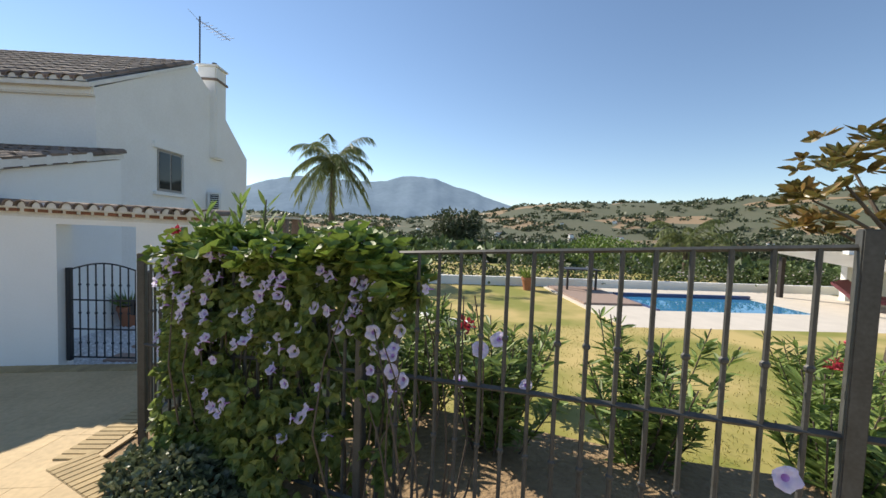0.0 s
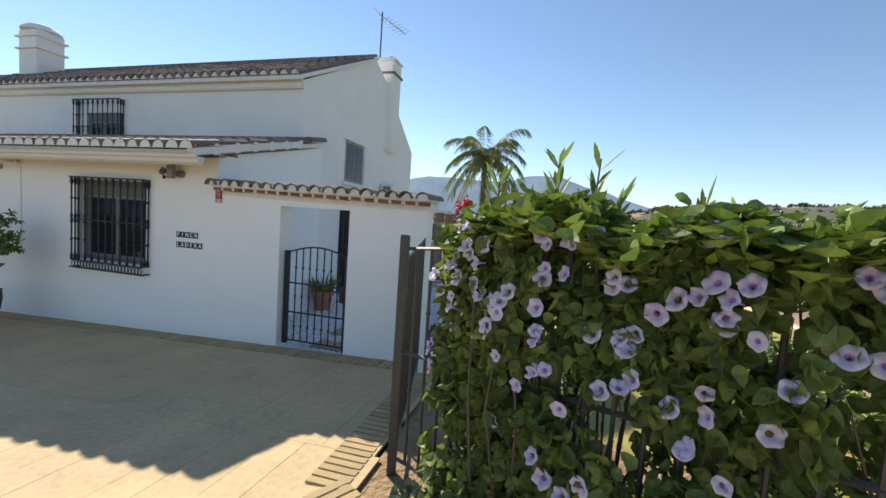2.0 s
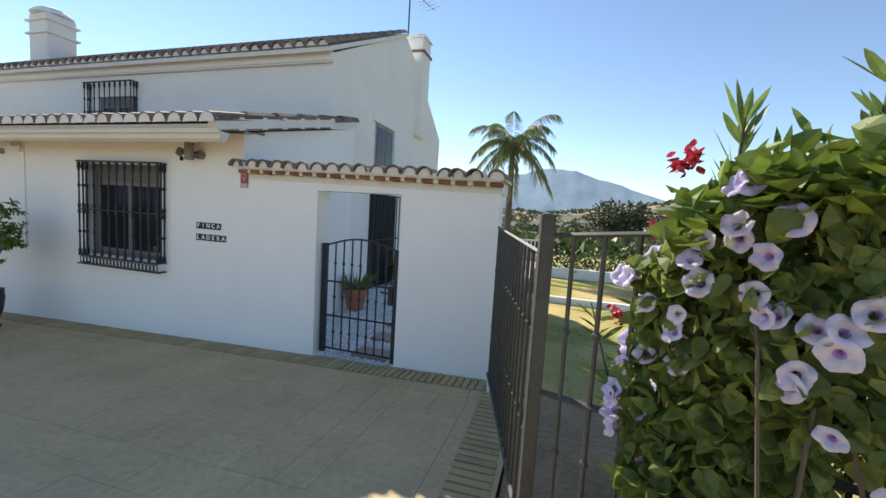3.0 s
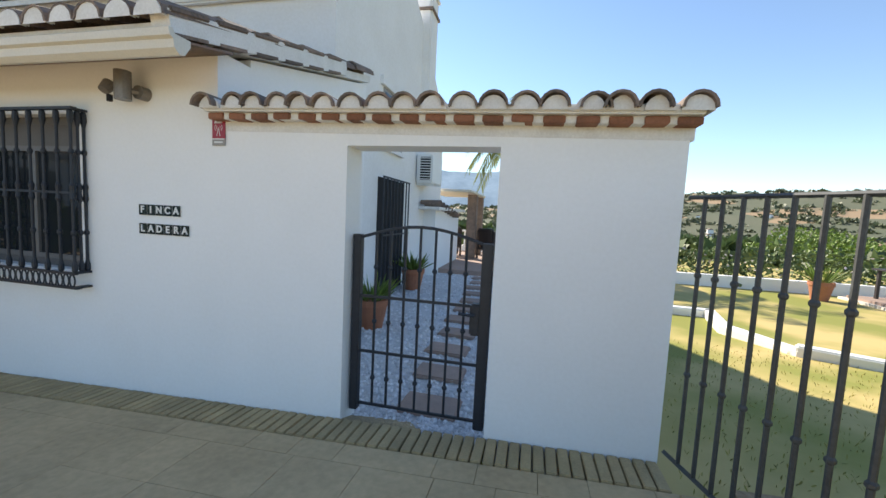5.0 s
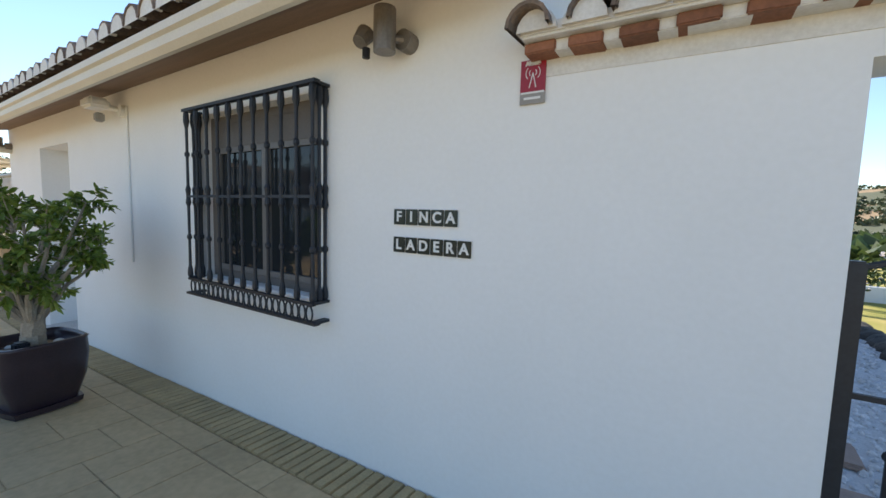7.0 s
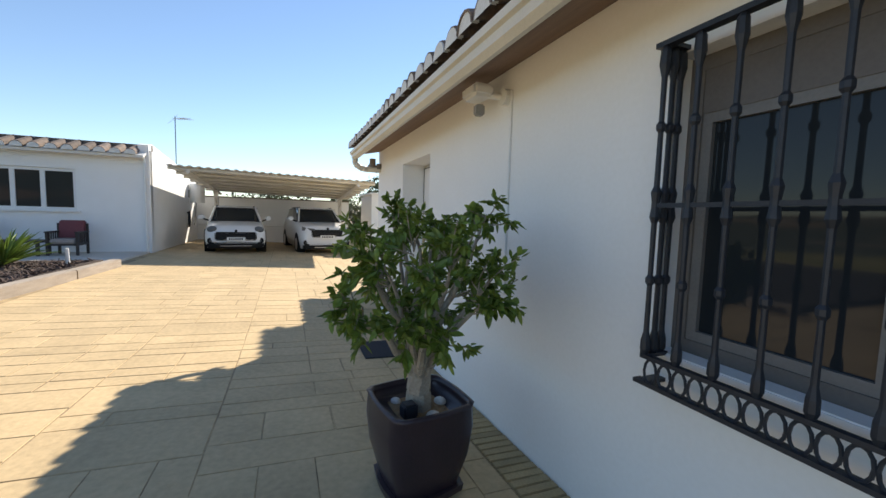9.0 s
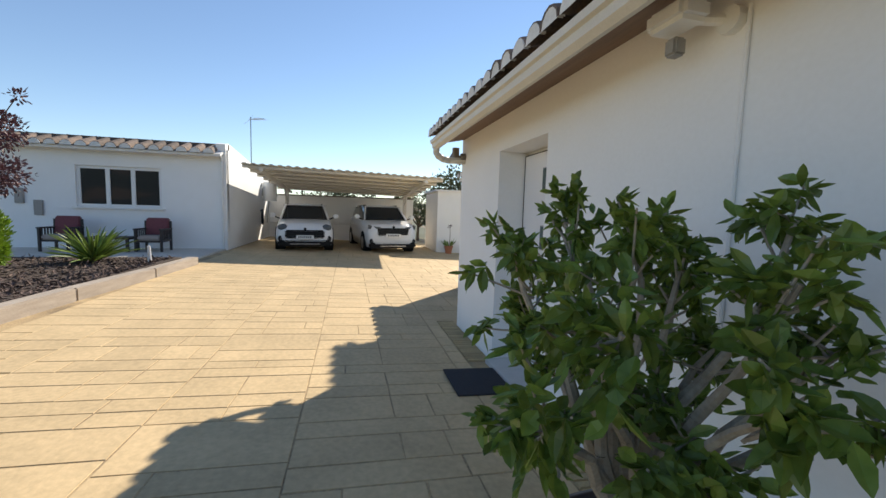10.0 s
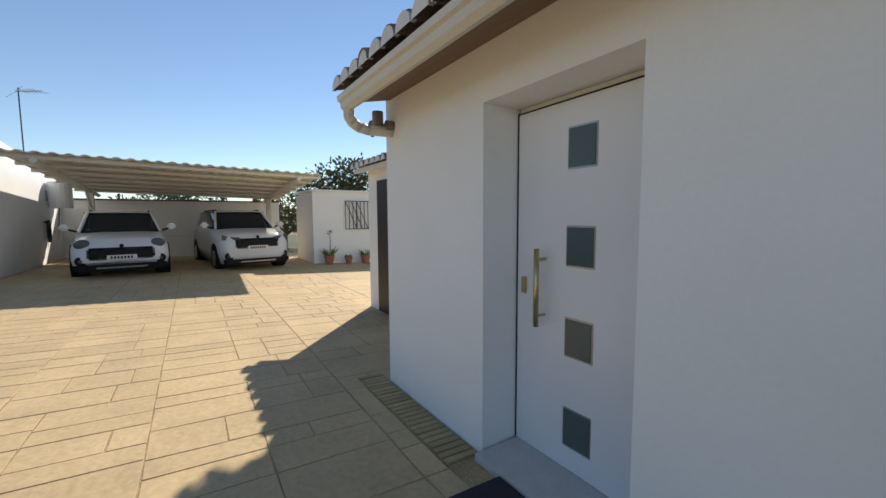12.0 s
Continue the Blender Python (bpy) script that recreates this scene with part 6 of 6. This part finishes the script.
def car(label, at, turn, L, W, H, boxy, plate):
    c = thing("car", label, "car", at, turn)
    w = W / 2
    hood = H * (0.62 if boxy else 0.60)
    f = 0.0
    S = [ring(-0.02, w * 0.72, 0.32, hood - 0.28, 0.9), ring(-0.10, w * 0.88, 0.24, hood - 0.10, 0.88), ring(-0.3, w * 0.97, 0.2, hood - 0.04, 0.85), ring(-0.8, w, 0.2, hood + 0.02, 0.85), ring(-1.25, w, 0.2, hood + 0.08, 0.88), ring(-1.8, w, 0.2, hood + 0.1, 0.93), ring(-3.0, w, 0.2, hood + 0.12, 0.93), ring(-L + 0.4, w * 0.98, 0.22, hood + 0.13, 0.92), ring(-L + 0.05, w * 0.9, 0.3, hood + 0.08, 0.9), ring(-L, w * 0.8, 0.36, hood, 0.9)]
    body = part("body", loft(bmesh.new(), S), M_CARP, c, "white painted body", smooth=True)

    def cab(x, ww, z0, z1, t):
        return [(x, -ww, z0), (x - t, -ww * 0.84, z1 - 0.04), (x - t, -ww * 0.74, z1), (x - t, ww * 0.74, z1), (x - t, ww * 0.84, z1 - 0.04), (x, ww, z0)]
    b0 = hood + 0.09
    part("greenhouse", loft(bmesh.new(), [cab(-1.15, w * 0.86, b0 - 0.03, b0 + 0.02, 0.05), cab(-1.2, w * 0.88, b0, H - 0.06, 0.72), cab(-1.3, w * 0.9, b0, H - 0.02, 1.0), cab(-2.2, w * 0.92, b0, H - 0.01, 0.6), cab(-L + 0.9, w * 0.9, b0, H - 0.05, 0.2), cab(-L + 0.25, w * 0.86, b0, H - 0.12, 0.0)]), M_GLASS, c, "dark windows")
    part("roof", loft(bmesh.new(), [cab(-1.86, w * 0.82, H - 0.055, H - 0.035, 0.0), cab(-2.3, w * 0.82, H - 0.04, H, 0.0), cab(-L + 0.9, w * 0.8, H - 0.06, H - 0.02, 0.0), cab(-L + 0.2, w * 0.78, H - 0.1, H - 0.06, 0.0)]), M_CARP, c, smooth=True)
    for s in (-1, 1):
        part("pillar", rod(bmesh.new(), (-1.18, s * w * 0.86, b0), (-1.9, s * w * 0.70, H - 0.05), 0.035, seg=6), M_CARP, c)
        part("roof_rail", rod(bmesh.new(), (-2.0, s * w * 0.66, H), (-L + 0.7, s * w * 0.66, H - 0.01), 0.018, seg=6), M_CARB, c)
        mr = part("mirror", B(-1.45, -1.25, s * (w + 0.12) - 0.1, s * (w + 0.12) + 0.1, hood + 0.13, hood + 0.28, bevel=0.04), M_CARP, c)
        part("mirror_arm", rod(bmesh.new(), (-1.35, s * w * 0.9, hood + 0.1), (-1.35, s * (w + 0.1), hood + 0.17), 0.025), M_CARB, c)
        if boxy:
            bm = loft(bmesh.new(), [[(0.0, s * w * 0.48, hood - 0.2), (0.0, s * w * 0.48, hood - 0.14), (-0.1, s * w * 0.48, hood - 0.12)], [(-0.16, s * w * 0.92, hood - 0.2), (-0.16, s * w * 0.92, hood - 0.08), (-0.3, s * w * 0.9, hood - 0.06)]])
        else:
            bm = bmesh.new()
            bmesh.ops.create_uvsphere(bm, u_segments=14, v_segments=10, radius=1, matrix=Matrix.Translation((-0.13, s * w * 0.73, hood - 0.15)) @ Matrix.Diagonal((0.1, 0.15, 0.11, 1)))
        part("headlight", bm, M_LAMP, c, "clear headlight", smooth=not boxy)
        fg = part("fog_lamp_recess", lathe(bmesh.new(), [(0.1, 0), (0.09, 0.02), (0.03, 0.025)], 12), M_CARB, c)
        fg.matrix_basis = pose(-0.07, s * w * 0.78, 0.42, 0, 90, 0)
        part("fog_lamp", rod(bmesh.new(), (-0.05, s * w * 0.78, 0.42), (-0.03, s * w * 0.78, 0.42), 0.035, seg=10), M_LAMP, c)
    gh_, gw_ = (0.2, 0.6) if boxy else (0.19, 0.66)
    zc = hood - (0.3 if boxy else 0.36)
    gr = part("grille", B(-0.06, 0.02, -w * gw_, w * gw_, zc - gh_ * 0.7, zc + gh_ * 0.7, bevel=0.04), M_CARB, c, "black front grille")
    for i in range(4):
        part("grille_bar", B(0.015, 0.03, -w * gw_ * 0.9, w * gw_ * 0.9, zc - 0.09 + i * 0.05, zc - 0.08 + i * 0.05), M_IRON, gr)
    lw = part("lower_bumper", B(-0.2, 0.03, -w * 0.9, w * 0.9, 0.18, 0.38, bevel=0.05), M_CARB, c)
    part("skid_plate", B(0.0, 0.04, -w * 0.5, w * 0.5, 0.24, 0.28, bevel=0.01), M_RIM, c)
    part("badge", rod(bmesh.new(), (0.0, 0, zc + gh_ * 0.9), (0.04, 0, zc + gh_ * 0.9), 0.04, seg=14), M_CARB, c, "plain oval badge")
    pl = part("number_plate", B(0.035, 0.05, -0.26, 0.26, zc - 0.17 if boxy else zc - 0.14, zc - 0.06 if boxy else zc - 0.03), M_WHITE, c, "white number plate")
    zp = zc - (0.115 if boxy else 0.085)
    for i in range(7):
        part("plate_mark", B(0.049, 0.053, -0.2 + i * 0.058, -0.165 + i * 0.058, zp - 0.03, zp + 0.03), M_CARB, pl)
    for x in (-0.85, -L + 0.85):
        for s in (-1, 1):
            wh = part("wheel", rod(bmesh.new(), (x, s * (w - 0.22), 0.33), (x, s * (w - 0.0), 0.33), 0.33, seg=24), M_TYRE, c, "black tyre")
            part("rim", rod(bmesh.new(), (x, s * (w - 0.02), 0.33), (x, s * (w + 0.012), 0.33), 0.22, seg=18), M_RIM, wh)
            part("wheel_arch", rod(bmesh.new(), (x, s * (w - 0.28), 0.36), (x, s * (w + 0.004), 0.36), 0.39, seg=20), M_CARB, c)
    part("wiper_cowl", B(-1.3, -1.16, -w * 0.75, w * 0.75, hood + 0.09, hood + 0.12), M_CARB, c)
    return c


car("white compact crossover car parked under the carport", (-20.2, 2.26, gz(-22, 2.3)), 6, 4.2, 1.8, 1.54, False, 0)
car("white larger off-road car parked under the carport", (-20.95, 5.12, gz(-23, 5.1)), 8, 4.6, 1.86, 1.69, True, 0)

# ---- paving pieces ----
def slab_mesh(x0, x1, y0, y1):
    h = 0.004
    worn = 0.2 if x0 > -6.4 else 0.55 if x0 > -9 else 1.0
    e = 0.003 * worn
    zs = [gz(x, y) for x, y in ((x0, y0), (x1, y0), (x1, y1), (x0, y1))]
    b = [(x0, y0, zs[0] - 0.01), (x1, y0, zs[1] - 0.01), (x1, y1, zs[2] - 0.01), (x0, y1, zs[3] - 0.01)]
    j = [random.uniform(0, 0.008) * worn for _ in range(8)]
    t = [(x0 + e + j[0], y0 + e + j[1], zs[0] + h), (x1 - e - j[2], y0 + e + j[3], zs[1] + h), (x1 - e - j[4], y1 - e - j[5], zs[2] + h), (x0 + e + j[6], y1 - e - j[7], zs[3] + h)]
    return b + t, [(4, 5, 6, 7), (0, 1, 5, 4), (1, 2, 6, 5), (2, 3, 7, 6), (3, 0, 4, 7)]


rs = random.Random(11)
slabs = []
WIDTHS, LENGTHS = (0.2, 0.28, 0.36, 0.5), (0.28, 0.42, 0.62, 0.95)


def lowest(x):
    return 0.2 if x <= -19.8 else 0.3 if x < -9.4 else -4.5


def highest(x):
    return fence_y(x) - 0.45 if x > -2.3 else 4.76 if x > -12.2 else 8.5


band = -4.5
while band < 8.5:
    upper = band + rs.choice((0.9, 1.3, 1.7))
    x = -27.0 + rs.uniform(0, 0.3)
    while x < 3.2:
        x2 = x + rs.choice(WIDTHS)
        if x < -10.8 < x2:
            x2 = -10.8
        y, stop = max(band, lowest(x)), min(upper, highest(x))
        while y < stop - 0.05:
            y2 = y + rs.choice(LENGTHS)
            if y2 > stop - 0.15:
                y2 = stop
            if x2 - x > 0.4 and rs.random() < 0.4:
                xm = x + (x2 - x) * rs.uniform(0.4, 0.6)
                slabs += [(x, xm, y, y2), (xm, x2, y, y2)]
            else:
                slabs.append((x, x2, y, y2))
            y = y2
        x = x2
    band = upper
near = [s for s in slabs if -12.6 < s[0] < -7.4 and s[2] > 1.2][:300]
chosen = set(near)
jv, jf = [], []
for s in slabs:
    v, f = slab_mesh(*s)
    if s in chosen:
        raw("paving_slab", v, f, M_SLAB, drive)
    else:
        o = len(jv)
        jv += v
        jf += [tuple(i + o for i in q) for q in f]
tagged(raw("paving_slabs", jv, jf, M_SLABS, drive), kind="stuff")
# brick-edge course along the wall foot and the fence
eb = bpy.data.meshes.new("edging_brick")
b0 = box(bmesh.new(), -0.026, 0.026, -0.115, 0.115, -0.03, 0.012, bevel=0.004)
b0.to_mesh(eb)
b0.free()
eb.materials.append(M_EDGEBRICK)
edge = tagged(thing("edging_course", "ribbed course of yellow edging bricks at the wall foot", "edging"), kind="structure")
for i in range(162):
    x = -12.25 + i * 0.0605
    if DX0 - 0.02 < x < DX1 + 0.02:
        continue
    ob = new("edging_brick", eb)
    ob.parent = edge
    ob.matrix_basis = pose(x, 4.88, gz(x, 4.88) + random.uniform(-0.002, 0.002), -2.3, 0, random.uniform(-1, 1))
a0, a1 = Vector((-2.35, 4.75)), Vector((-2.3, 2.95))
a2 = Vector((0.9, 1.0))
for pa, pb in ((a0, a1), (a1, a2)):
    L = (pb - pa).length
    ang = math.degrees(math.atan2((pb - pa).y, (pb - pa).x))
    for i in range(int(L / 0.062)):
        q = pa.lerp(pb, (i + 0.5) * 0.062 / L)
        ob = new("edging_brick", eb)
        ob.parent = edge
        ob.matrix_basis = pose(q.x, q.y, gz(q.x, q.y) + 0.002, 0, 0, ang + random.uniform(-1, 1))
# planting strip under the fence
raw_pts = [(-2.2, 4.9), (-2.15, 3.0), (-0.5, 2.0), (1.2, 1.1), (3.2, -0.1), (3.6, 2.0), (1.5, 2.8), (0.1, 3.6), (-1.4, 4.2), (-1.6, 4.9)]
bm = bmesh.new()
vs = [bm.verts.new((x, y, gz(x, y) - 0.02)) for x, y in raw_pts]
bm.faces.new(vs)
bmesh.ops.triangulate(bm, faces=bm.faces[:])
bmesh.ops.solidify(bm, geom=bm.faces[:], thickness=0.25)
tagged(part("planting_strip", bm, M_SOIL), "bare soil strip under the fence", "soil", kind="structure")
# short grass blades on the lawn nearest the fence
n = 9000
x = RNG.uniform(-2.4, 6, n)
y = 3.2 + 5.5 * RNG.uniform(0, 1, n) ** 1.4
p = np.column_stack((x, y, [garden_z(a, b) for a, b in zip(x, y)]))
tagged(leaves("lawn_grass", p, RNG.normal(0, 0.5, (n, 3)) + np.array((0, 0, 1.0)), 0.035, 0.008, leafy("grass_blade", (0.22, 0.23, 0.05), (0.40, 0.33, 0.10), 0.3)), "short dry grass blades", "grass", kind="stuff")
